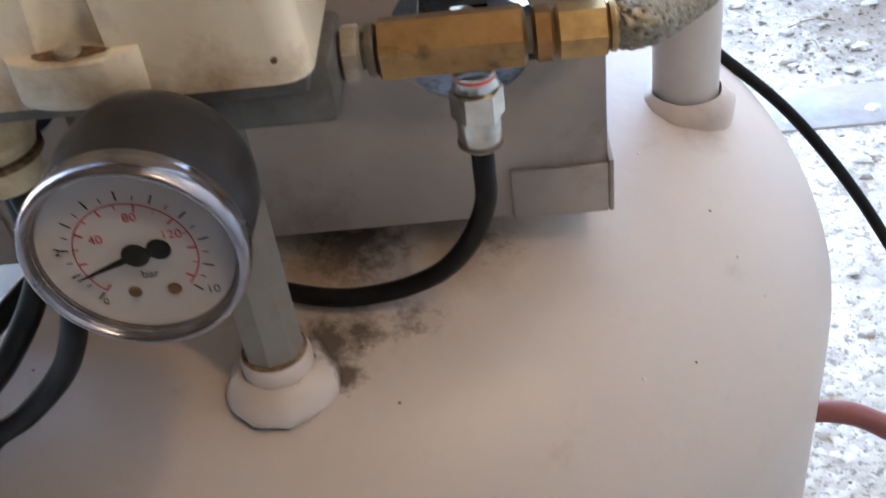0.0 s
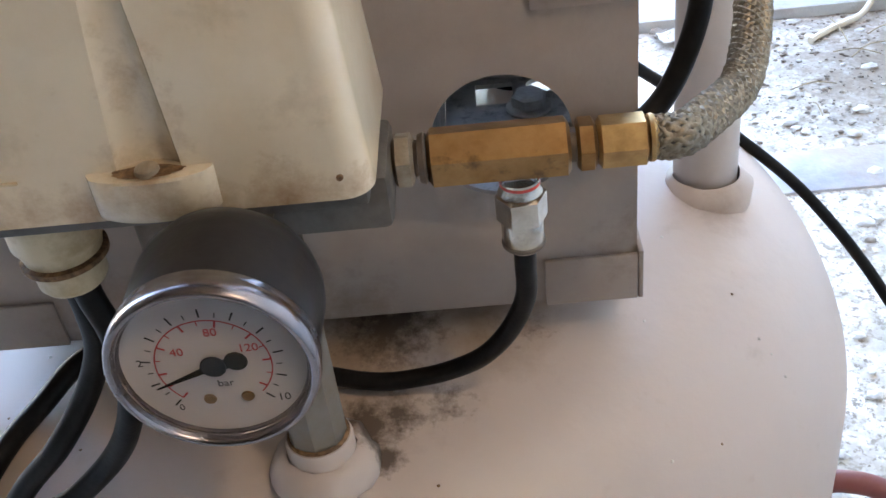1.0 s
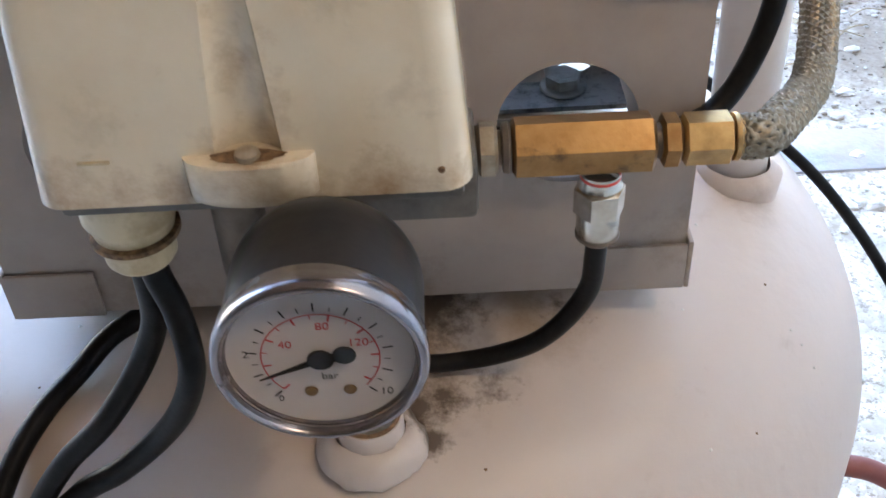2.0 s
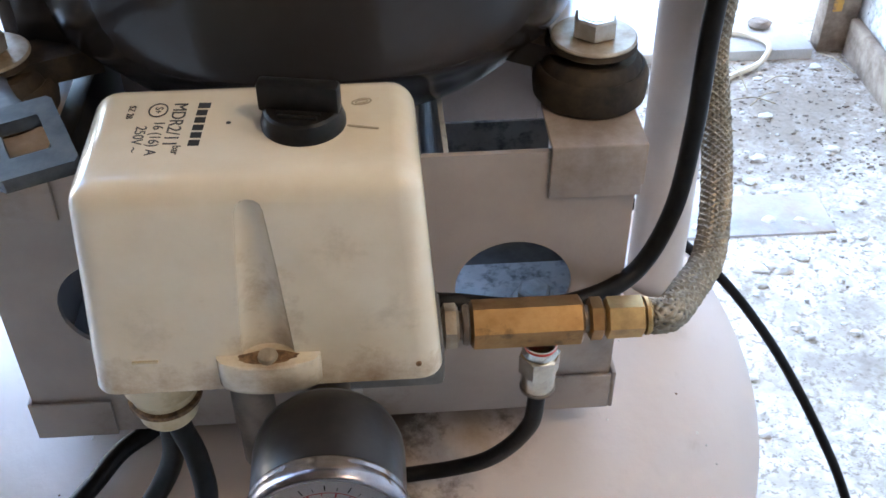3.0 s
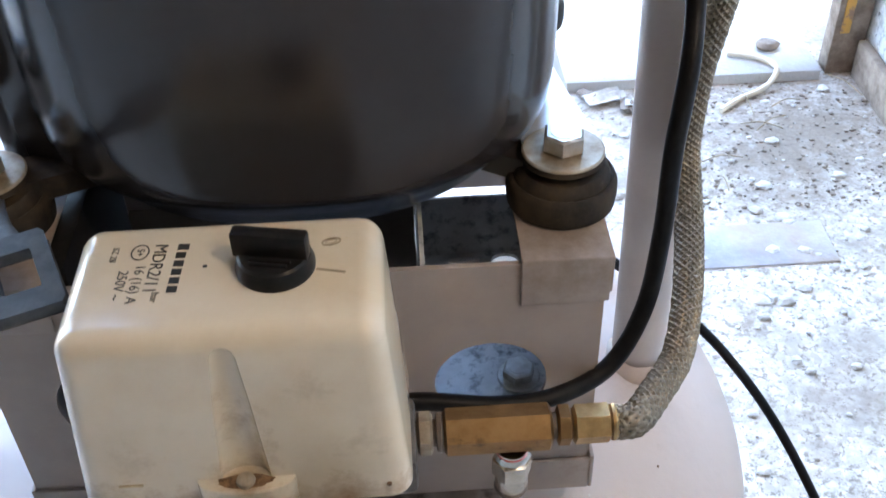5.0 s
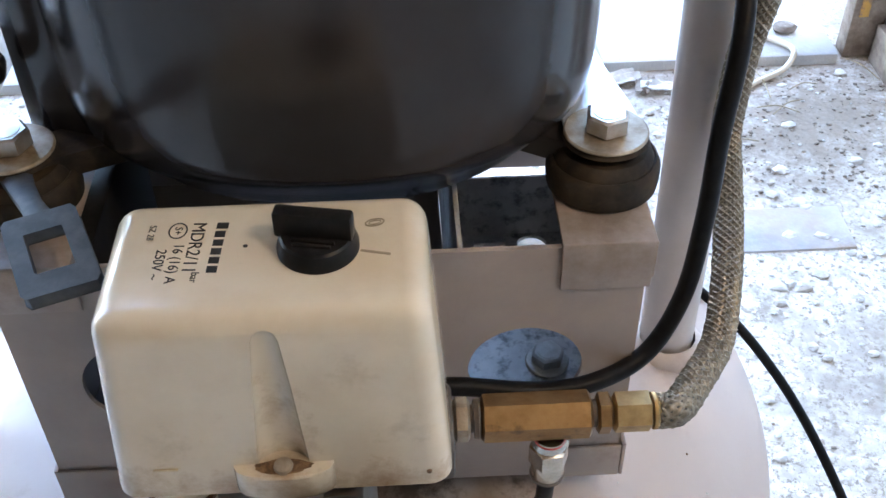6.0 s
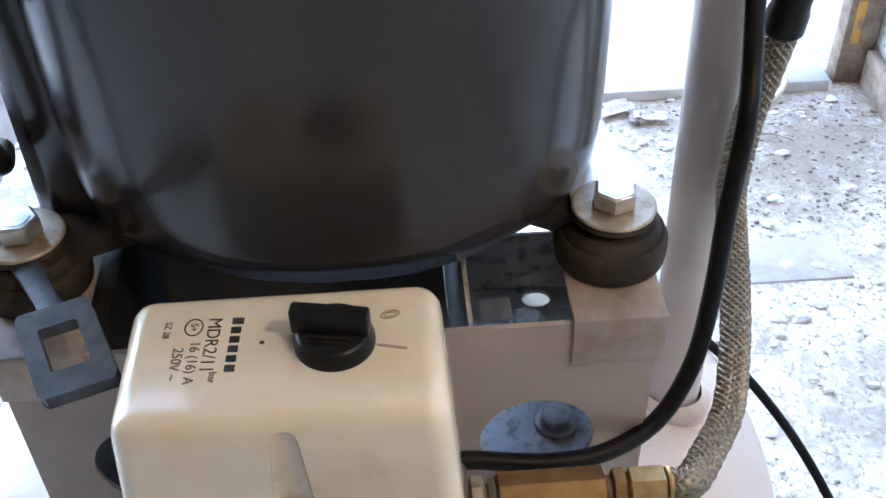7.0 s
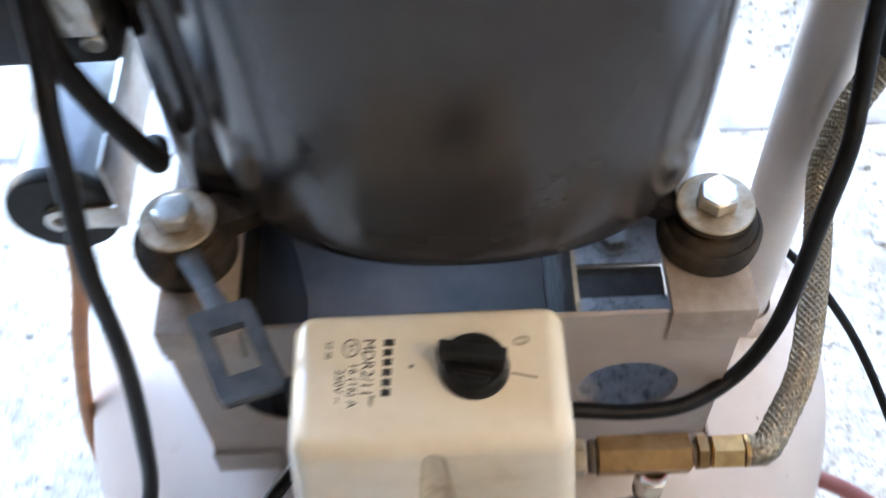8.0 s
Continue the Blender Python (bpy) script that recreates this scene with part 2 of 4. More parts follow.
def aggregate(name):
    """Concrete with exposed pebbles, and soil lying over it in patches."""
    m = bpy.data.materials.new(name)
    m.use_nodes = True
    nt = m.node_tree
    n, link = nt.nodes, nt.links.new
    b = n["Principled BSDF"]
    b.inputs["Roughness"].default_value = 0.9
    geo = n.new("ShaderNodeNewGeometry")
    bend = n.new("ShaderNodeTexNoise")
    bend.inputs["Scale"].default_value = 90
    link(geo.outputs["Position"], bend.inputs["Vector"])
    warp = n.new("ShaderNodeVectorMath")
    warp.operation = "MULTIPLY_ADD"
    warp.inputs[1].default_value = (0.010, 0.010, 0.0)
    link(bend.outputs["Color"], warp.inputs[0])
    link(geo.outputs["Position"], warp.inputs[2])
    vor = n.new("ShaderNodeTexVoronoi")
    vor.inputs["Scale"].default_value = 150
    link(warp.outputs[0], vor.inputs["Vector"])
    tint = n.new("ShaderNodeValToRGB")
    e = tint.color_ramp.elements
    e[0].position, e[0].color = 0.0, (0.86, 0.81, 0.73, 1)
    e[1].position, e[1].color = 1.0, (0.58, 0.52, 0.44, 1)
    for pos, c in ((0.35, (0.76, 0.72, 0.66)), (0.6, (0.80, 0.74, 0.65)), (0.8, (0.60, 0.54, 0.46))):
        k = e.new(pos)
        k.color = (*c, 1)
    sep = n.new("ShaderNodeSeparateColor")
    link(vor.outputs["Color"], sep.inputs[0])
    link(sep.outputs[0], tint.inputs[0])

    def noise_mask(scale, lo, hi, detail=8):
        t = n.new("ShaderNodeTexNoise")
        t.inputs["Scale"].default_value, t.inputs["Detail"].default_value, t.inputs["Roughness"].default_value = scale, detail, 0.65
        link(geo.outputs["Position"], t.inputs["Vector"])
        r = n.new("ShaderNodeMapRange")
        r.inputs[1].default_value, r.inputs[2].default_value = lo, hi
        link(t.outputs[0], r.inputs[0])
        return r.outputs[0]

    def mix(f, a, c):
        x = n.new("ShaderNodeMix")
        x.data_type = "RGBA"
        link(f, x.inputs[0])
        link(a, x.inputs[6])
        x.inputs[7].default_value = (*c, 1)
        return x.outputs[2]

    gap = n.new("ShaderNodeMapRange")
    gap.inputs[1].default_value, gap.inputs[2].default_value, gap.inputs[4].default_value = 0.42, 0.75, 0.75
    link(vor.outputs["Distance"], gap.inputs[0])
    col = mix(gap.outputs[0], tint.outputs[0], (0.60, 0.54, 0.46))
    col = mix(noise_mask(38, 0.54, 0.70), col, (0.40, 0.35, 0.29))
    col = mix(noise_mask(110, 0.58, 0.70), col, (0.27, 0.22, 0.175))
    col = mix(noise_mask(230, 0.54, 0.63, 4), col, (0.28, 0.23, 0.18))
    col = mix(noise_mask(5.5, 0.50, 0.70), col, (0.27, 0.225, 0.18))
    col = mix(noise_mask(17, 0.50, 0.72), col, (0.36, 0.31, 0.25))
    col = mix(noise_mask(75, 0.58, 0.68), col, (0.32, 0.27, 0.21))
    link(col, b.inputs["Base Color"])
    add = n.new("ShaderNodeMath")
    add.operation = "MULTIPLY_ADD"
    add.inputs[1].default_value = -0.8
    link(vor.outputs["Distance"], add.inputs[0])
    rough = n.new("ShaderNodeTexNoise")
    rough.inputs["Scale"].default_value, rough.inputs["Detail"].default_value = 60, 9
    link(geo.outputs["Position"], rough.inputs["Vector"])
    link(rough.outputs[0], add.inputs[2])
    u = n.new("ShaderNodeBump")
    u.inputs["Strength"].default_value, u.inputs["Distance"].default_value = 0.2, 0.003
    link(add.outputs[0], u.inputs["Height"])
    link(u.outputs[0], b.inputs["Normal"])
    return m


GROUND = aggregate("dirty_aggregate_concrete")
add_blotches(GROUND, [((0.47, 0.63, FLOOR), 0.22, 0.95), ((0.30, 0.68, FLOOR), 0.12, 0.8), ((0.53, 0.45, FLOOR), 0.13, 0.75), ((0.42, 0.60, FLOOR), 0.20, 0.95), ((0.40, 0.52, FLOOR), 0.10, 0.6)], (0.23, 0.18, 0.13), 60)
STONE = mat("pale_chips", (0.66, 0.63, 0.58), 0.85, second=(0.40, 0.36, 0.31), scale=30, bump=0.2, bump_scale=300)
for m in (RUBBER, DUSTY_RUBBER, GREY_RUBBER, GAUGE_BLACK, BLACK_PLASTIC):
    m.node_tree.nodes["Principled BSDF"].inputs["Specular IOR Level"].default_value = 0.16
GLASS = bpy.data.materials.new("gauge_glass")
GLASS.use_nodes = True
GLASS.node_tree.nodes["Principled BSDF"].inputs["Transmission Weight"].default_value = 1.0
GLASS.node_tree.nodes["Principled BSDF"].inputs["Roughness"].default_value = 0.02
GLASS.node_tree.nodes["Principled BSDF"].inputs["IOR"].default_value = 1.2


# ---- mesh helpers ----
def link_mesh(name, bm, material, smooth=35):
    bmesh.ops.recalc_face_normals(bm, faces=bm.faces)
    me = bpy.data.meshes.new(name)
    bm.to_mesh(me)
    bm.free()
    me.materials.append(material)
    if smooth:
        me.shade_smooth()
        me.set_sharp_from_angle(angle=radians(smooth))
    return new(name, me)


def thing(name, label, category, at=(0, 0, 0), group="", kind=""):
    ob = new(name)
    ob.location = at
    ob.empty_display_size = 0.01
    return tagged(ob, label, category, group, kind)


def part(name, bm, material, parent, label="", smooth=35):
    ob = link_mesh(name, bm, material, smooth)
    ob.parent = parent
    if parent.type == "EMPTY":
        ob.matrix_parent_inverse = Matrix.Translation(-parent.location)
    if label:
        tagged(ob, label)
    return ob


def solo(name, bm, material, label, category, group="", kind="", smooth=35):
    return tagged(link_mesh(name, bm, material, smooth), label, category, group, kind)


def lathe(profile, at=(0, 0, 0), axis="Z", seg=48, bm=None):
    """Turn (radius, height) pairs round an axis."""
    bm = bm or bmesh.new()
    turn = {"Z": Matrix(), "X": Matrix.Rotation(radians(90), 4, "Y"), "Y": Matrix.Rotation(radians(-90), 4, "X")}[axis] if isinstance(axis, str) else axis
    m = Matrix.Translation(at) @ turn
    rings = []
    for r, h in profile:
        if r < 1e-6:
            rings.append([bm.verts.new(m @ Vector((0, 0, h)))])
        else:
            rings.append([bm.verts.new(m @ Vector((r * math.cos(a), r * math.sin(a), h))) for a in (math.tau * k / seg for k in range(seg))])
    for a, b in zip(rings, rings[1:]):
        for k in range(seg):
            q = (k + 1) % seg
            if len(a) > 1 and len(b) > 1:
                bm.faces.new((a[k], a[q], b[q], b[k]))
            elif len(a) > 1:
                bm.faces.new((a[k], a[q], b[0]))
            elif len(b) > 1:
                bm.faces.new((a[0], b[q], b[k]))
    return bm


def disc_profile(r, h0, h1, edge=0.0006):
    return [(0, h0), (r - edge, h0), (r, h0 + edge), (r, h1 - edge), (r - edge, h1), (0, h1)]


def hexagon(flats, length, at, axis="X", chamfer=0.0008, spin=0.0, bm=None):
    """A hexagonal bar with chamfered ends, its start at `at`."""
    R = flats / math.sqrt(3)
    bm = bm or bmesh.new()
    turn = {"Z": Matrix(), "X": Matrix.Rotation(radians(90), 4, "Y"), "Y": Matrix.Rotation(radians(-90), 4, "X")}[axis]
    m = Matrix.Translation(at) @ turn
    rings = []
    for r, h in ((R - chamfer * 1.6, 0), (R, chamfer), (R, length - chamfer), (R - chamfer * 1.6, length)):
        rings.append([bm.verts.new(m @ Vector((r * math.cos(a), r * math.sin(a), h))) for a in (math.tau * k / 6 + radians(spin) for k in range(6))])
    for a, b in zip(rings, rings[1:]):
        for k in range(6):
            bm.faces.new((a[k], a[(k + 1) % 6], b[(k + 1) % 6], b[k]))
    bm.faces.new(rings[0][::-1])
    bm.faces.new(rings[-1])
    return bm


def box(x0, x1, y0, y1, z0, z1, bevel=0.0006, seg=2, bm=None):
    b = bmesh.new()
    bmesh.ops.create_cube(b, size=1)
    for v in b.verts:
        v.co = Vector((x0 if v.co.x < 0 else x1, y0 if v.co.y < 0 else y1, z0 if v.co.z < 0 else z1))
    if bevel:
        bmesh.ops.bevel(b, geom=b.edges[:], offset=bevel, segments=seg, profile=0.5, affect="EDGES")
    if bm is None:
        return b
    me = bpy.data.meshes.new("scratch")
    b.to_mesh(me)
    b.free()
    bm.from_mesh(me)
    bpy.data.meshes.remove(me)
    return bm


def spline(points, per=10):
    """A smooth line through points."""
    P = [Vector(p) for p in points]
    P = [2 * P[0] - P[1]] + P + [2 * P[-1] - P[-2]]
    out = []
    for a, b, c, d in zip(P, P[1:], P[2:], P[3:]):
        for k in range(per):
            t = k / per
            out.append(0.5 * (2 * b + (c - a) * t + (2 * a - 5 * b + 4 * c - d) * t * t + (3 * b - a - 3 * c + d) * t ** 3))
    out.append(P[-2])
    return out


def frames_along(line):
    """Point, and two directions across, along a line."""
    out, up = [], None
    for k, p in enumerate(line):
        d = (line[min(k + 1, len(line) - 1)] - line[max(k - 1, 0)]).normalized()
        if up is None:
            up = d.orthogonal().normalized()
        up = (up - d * up.dot(d)).normalized()
        out.append((p, up, d.cross(up)))
    return out


def tube(points, r, seg=14, per=10, bm=None, smooth_line=True):
    bm = bm or bmesh.new()
    line = spline(points, per) if smooth_line else [Vector(p) for p in points]
    rings = []
    for p, u, v in frames_along(line):
        rings.append([bm.verts.new(p + r * (math.cos(a) * u + math.sin(a) * v)) for a in (math.tau * k / seg for k in range(seg))])
    for a, b in zip(rings, rings[1:]):
        for k in range(seg):
            bm.faces.new((a[k], a[(k + 1) % seg], b[(k + 1) % seg], b[k]))
    bm.faces.new(rings[0][::-1])
    bm.faces.new(rings[-1])
    return bm


def plate(outer, holes, place, thick):
    """A sheet with holes: loops of (u, v), put into space by place(u, v, w), w from 0 to thick."""
    bm = bmesh.new()
    edges = []
    for loop in (outer, *holes):
        vs = [bm.verts.new((u, v, 0)) for u, v in loop]
        edges += [bm.edges.new((a, b)) for a, b in zip(vs, vs[1:] + vs[:1])]
    bmesh.ops.triangle_fill(bm, use_beauty=True, edges=edges)
    got = bmesh.ops.extrude_face_region(bm, geom=bm.faces[:])
    for g in got["geom"]:
        if isinstance(g, bmesh.types.BMVert):
            g.co.z = thick
    for v in bm.verts:
        v.co = Vector(place(*v.co))
    return bm


def ring_loop(cu, cv, ru, rv, n=40):
    return [(cu + ru * math.cos(math.tau * k / n), cv + rv * math.sin(math.tau * k / n)) for k in range(n)]


def lettering(name, text, size, m, material, parent, align="LEFT"):
    """Flat writing with the built-in font, as a mesh."""
    cu = bpy.data.curves.new(name, "FONT")
    cu.body, cu.size, cu.align_x, cu.align_y, cu.extrude = text, size, align, "CENTER", 0.00006
    ob = new(name, cu)
    me = bpy.data.meshes.new_from_object(ob.evaluated_get(bpy.context.evaluated_depsgraph_get()))
    bpy.data.objects.remove(ob)
    me.transform(m)
    me.materials.clear()
    me.materials.append(material)
    ob = new(name, me)
    ob.parent = parent
    ob.matrix_parent_inverse = Matrix.Translation(-parent.location)
    return ob

# ---- the shed ----
def ground_sheet():
    bm = bmesh.new()
    n = 60
    # fine near the compressor, coarse far off
    def at(k):
        u = 2 * k / n - 1
        return math.copysign(0.9 * abs(u) + 59 * abs(u) ** 6, u)
    vs = [[bm.verts.new((at(i) + 0.2, at(j) + 0.3, FLOOR)) for i in range(n + 1)] for j in range(n + 1)]
    for j in range(n):
        for i in range(n):
            bm.faces.new((vs[j][i], vs[j][i + 1], vs[j + 1][i + 1], vs[j + 1][i]))
    for v in bm.verts:
        if abs(v.co.x) < 2 and abs(v.co.y) < 2:
            v.co.z += 0.002 * noise.noise(v.co * 6)
    return bm


solo("ground", ground_sheet(), GROUND, "dirty pale aggregate concrete floor with brown soil patches", "ground", kind="structure")


def chips(count, seed, size, region):
    """Loose chips and pebbles, joined."""
    rnd = random.Random(seed)
    verts, faces = [], []
    for _ in range(count):
        x, y = rnd.uniform(*region[0]), rnd.uniform(*region[1])
        if (x - 0.005) ** 2 + (y - 0.1) ** 2 < 0.216 ** 2:
            continue
        r = size * rnd.choice((0.2, 0.2, 0.3, 0.3, 0.4, 0.5, 0.7, 1.0))
        a0, flat = rnd.uniform(0, 6.3), rnd.uniform(0.25, 0.6)
        base = len(verts)
        for lay, (s, z) in enumerate(((1.0, -0.2), (0.85, 0.6), (0.4, 1.0))):
            for k in range(6):
                a = a0 + math.tau * k / 6
                q = r * s * rnd.uniform(0.65, 1.2)
                verts.append((x + q * math.cos(a) * 1.25, y + q * math.sin(a), FLOOR + 0.001 + z * r * flat))
        for lay in (0, 1):
            for k in range(6):
                q = (k + 1) % 6
                faces.append((base + lay * 6 + k, base + lay * 6 + q, base + lay * 6 + 6 + q, base + lay * 6 + 6 + k))
        faces.append(tuple(base + 12 + k for k in range(6)))
    me = bpy.data.meshes.new("chips")
    me.from_pydata(verts, [], faces)
    return me


for nm, m, cnt, sd, sz, region in (("pale_chips", STONE, 1100, 3, 0.0042, ((-0.9, 0.53), (-0.3, 0.71))), ("brown_grit", SOIL, 500, 5, 0.0020, ((-0.9, 0.53), (-0.3, 0.71))),
                                   ("brown_grit", SOIL, 800, 7, 0.0022, ((0.29, 0.54), (0.50, 0.72))), ("pale_chips", STONE, 160, 9, 0.0065, ((0.2, 0.53), (0.30, 0.72)))):
    me = chips(cnt, sd, sz, region)
    me.materials.append(m)
    tagged(new(nm, me), "loose pale stone chips scattered over the floor" if m is STONE else "loose brown grit scattered over the floor", "gravel", kind="stuff")

solo("floor_strip", box(-0.95, 0.425, 0.424, 0.481, FLOOR - 0.01, FLOOR + 0.0025, 0.001), STRIP, "smooth blue-grey cement strip set in the floor", "floor strip", kind="structure")
solo("threshold", box(-2.2, 0.505, 0.722, 0.80, FLOOR - 0.02, FLOOR + 0.012, 0.003), CONCRETE, "pale grey worn threshold slab in the doorway", "threshold", kind="structure")

# right wall with its plinth board, the other walls, the roof
WX = 0.553
solo("wall_east", box(WX, WX + 0.15, -2.6, 0.76, FLOOR - 0.02, 2.25, 0), RENDER_WALL, "white and grey pebbledash wall", "wall", kind="structure", smooth=0)
solo("baseboard", box(WX - 0.012, WX - 0.001, -2.6, 0.730, FLOOR - 0.01, FLOOR + 0.043, 0.002), WOOD, "weathered grey timber plinth board along the wall", "board", kind="structure")
# Unseen walls, lintel and ceiling, added to close off and limit the light.
solo("wall_west", box(-2.35, -2.2, -2.6, 0.76, FLOOR - 0.02, 2.25, 0), INNER_WALL, "plain dark shed wall, unseen", "wall", kind="structure", smooth=0)
solo("wall_south", box(-2.35, WX + 0.15, -2.75, -2.6, FLOOR - 0.02, 2.25, 0), INNER_WALL, "plain dark shed wall, unseen", "wall", kind="structure", smooth=0)
solo("wall_north_lintel", box(-2.2, WX + 0.15, 0.762, 0.9, 1.85, 2.25, 0), INNER_WALL, "plain lintel over the doorway, unseen", "wall", kind="structure", smooth=0)
solo("wall_north", box(-2.35, -2.2, 0.762, 0.9, FLOOR - 0.02, 2.25, 0), INNER_WALL, "plain dark shed wall beside the doorway, unseen", "wall", kind="structure", smooth=0)
solo("ceiling", box(-2.35, WX + 0.15, -2.75, 0.95, 2.255, 2.33, 0), ROOFING, "plain dark shed ceiling, unseen", "ceiling", kind="structure", smooth=0)

frame_post = thing("door_frame", "weathered timber door post with flaking ochre paint", "door frame", kind="structure")
part("post", box(0.513, 0.5515, 0.733, 0.757, FLOOR, 2.0, 0.003), WOOD, frame_post)
part("paint_flake", box(0.520, 0.530, 0.7315, 0.7335, FLOOR + 0.05, FLOOR + 0.10, 0.0005), OCHRE, frame_post, "flake of ochre paint")
part("paint_flake", box(0.514, 0.526, 0.7315, 0.7335, FLOOR + 0.15, FLOOR + 0.24, 0.0005), OCHRE, frame_post, "flake of ochre paint")
leaf = thing("door_leaf", "open boarded door with flaking ochre paint", "door", at=(0.53, 0.86, FLOOR))
part("board", box(0.520, 0.95, 0.825, 0.86, FLOOR + 0.053, 1.98, 0.002), OCHRE, leaf)

# hanging bulb of the shed
BULB = bpy.data.materials.new("bulb_glow")
BULB.use_nodes = True
BULB.node_tree.nodes["Principled BSDF"].inputs["Emission Color"].default_value = (1.0, 0.72, 0.45, 1)
BULB.node_tree.nodes["Principled BSDF"].inputs["Emission Strength"].default_value = 3.0
pendant = thing("pendant_lamp", "bare warm light bulb hanging from the shed ceiling", "lamp", at=LAMP)
part("bulb", lathe([(0, -0.045), (0.02, -0.04), (0.03, -0.015), (0.026, 0.01), (0.014, 0.03), (0.013, 0.045)], LAMP, seg=24), BULB, pendant).visible_shadow = False
part("holder", lathe([(0.0135, 0.03), (0.017, 0.035), (0.017, 0.075), (0.006, 0.085), (0.006, 0.09)], LAMP, seg=24), BLACK_PLASTIC, pendant)
part("flex", tube([(LAMP[0], LAMP[1], LAMP[2] + 0.085), (LAMP[0], LAMP[1], 1.7), (LAMP[0], LAMP[1], 2.256)], 0.003, 8, 3), BLACK_PLASTIC, pendant)

# ---- air tank ----
TC = (0.005, 0.1)
DOME = [(0, .2345), (.03, .2337), (.06, .2308), (.09, .2258), (.12, .2190), (.145, .2120), (.1498, .2108), (.1563, .2087), (.1636, .2052), (.1710, .2001), (.1784, .1939),
        (.1853, .1867), (.1917, .1787), (.1971, .1703), (.2016, .1618), (.2048, .1535), (.2068, .1460), (.2075, .1405)]


def dome_z(x, y):
    return float(np.interp(math.hypot(x - TC[0], y - TC[1]), [p[0] for p in DOME], [p[1] for p in DOME]))


tank = thing("air_tank", "round cream painted steel air tank with a domed top", "air tank", at=(TC[0], TC[1], FLOOR))
fine = []
for (r0, z0), (r1, z1) in zip(DOME, DOME[1:]):
    fine += [(r0, z0), ((r0 + r1) / 2, (z0 + z1) / 2 + 0.0002)]
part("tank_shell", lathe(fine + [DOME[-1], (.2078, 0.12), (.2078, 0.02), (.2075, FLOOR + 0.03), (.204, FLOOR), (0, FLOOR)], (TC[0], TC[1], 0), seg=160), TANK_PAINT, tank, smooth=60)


def weld(at, r, h, seed):
    """A lumpy collar of weld round a pipe."""
    bm = lathe([(r * 0.62, h), (r * 0.75, h * 0.95), (r * 0.9, h * 0.55), (r, 0.0), (r * 0.9, -h * 0.5)], at, seg=36)
    for v in bm.verts:
        d = Vector((v.co.x - at[0], v.co.y - at[1], 0))
        k = 1 + 0.13 * noise.noise(Vector((v.co.x * 210, v.co.y * 210, seed))) + 0.05 * noise.noise(Vector((v.co.x * 600, v.co.y * 600, v.co.z * 500)))
        v.co.x, v.co.y = at[0] + d.x * k, at[1] + d.y * k
    return bm


BX, BY = 0.0118, -0.045
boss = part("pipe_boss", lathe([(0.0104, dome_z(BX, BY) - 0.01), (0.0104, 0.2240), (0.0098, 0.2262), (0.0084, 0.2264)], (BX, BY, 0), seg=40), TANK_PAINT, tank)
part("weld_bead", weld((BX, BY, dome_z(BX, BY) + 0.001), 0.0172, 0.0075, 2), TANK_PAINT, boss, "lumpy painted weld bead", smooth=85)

part("rust_ring", lathe([(0.0086, .2262), (0.0096, .2266), (0.0092, .2272), (0.0086, .2274)], (BX, BY, 0), seg=30), DIRT, boss, "brown rusty ring")

# flecks on the paint
def flecks(spots, size, seed):
    rnd = random.Random(seed)
    bm = bmesh.new()
    for x, y in spots:
        z = dome_z(x, y) + 0.0004
        row = [bm.verts.new((x + size * rnd.uniform(0.4, 1.2) * math.cos(a), y + size * rnd.uniform(0.5, 1.6) * math.sin(a), z)) for a in (math.tau * k / 7 for k in range(7))]
        bm.faces.new(row)
        top = bm.verts.new((x, y, z + 0.0004))
        for k in range(7):
            bm.faces.new((row[k], row[(k + 1) % 7], top))
    return bm


tagged(part("paint_flecks", flecks([(0.162, 0.009), (0.166, 0.004), (0.119, -0.038), (0.117, 0.008), (0.13, 0.05), (0.158, 0.012), (-0.09, 0.01), (-0.12, -0.01), (-0.11, 0.035)], 0.0008, 4), STONE, tank, "pale flecks on the paint"), kind="stuff")
tagged(part("dirt_flecks", flecks([(0.151, 0.026), (0.046, -0.053), (0.137, -0.028), (0.018, -0.052), (-0.10, -0.012), (-0.082, 0.0), (-0.07, -0.03)], 0.0006, 6), DIRT, tank, "dark flecks on the paint"), kind="stuff")

# handle post
post = thing("handle_post", "light grey painted tubular handle post welded to the tank", "handle", at=(0.153, 0.088, 0.21))
part("tube", tube([(0.1535, 0.088, 0.195), (0.1528, 0.088, 0.26), (0.151, 0.088, 0.36), (0.149, 0.088, 0.46), (0.147, 0.088, 0.62), (0.145, 0.088, 0.80)], 0.0125, 32), POST_PAINT, post)
collar = lathe([(0.0125, 0.005), (0.0145, 0.0035), (0.0172, 0.0), (0.0172, -0.01)], (0.1535, 0.086, dome_z(0.1535, 0.086) + 0.002), seg=30)
for v in collar.verts:
    k = 1 + 0.08 * noise.noise(v.co * 150)
    v.co.x = 0.1535 + (v.co.x - 0.1535) * k * 1.06
    v.co.y = 0.086 + (v.co.y - 0.086) * k
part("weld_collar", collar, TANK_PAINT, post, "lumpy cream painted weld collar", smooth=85)

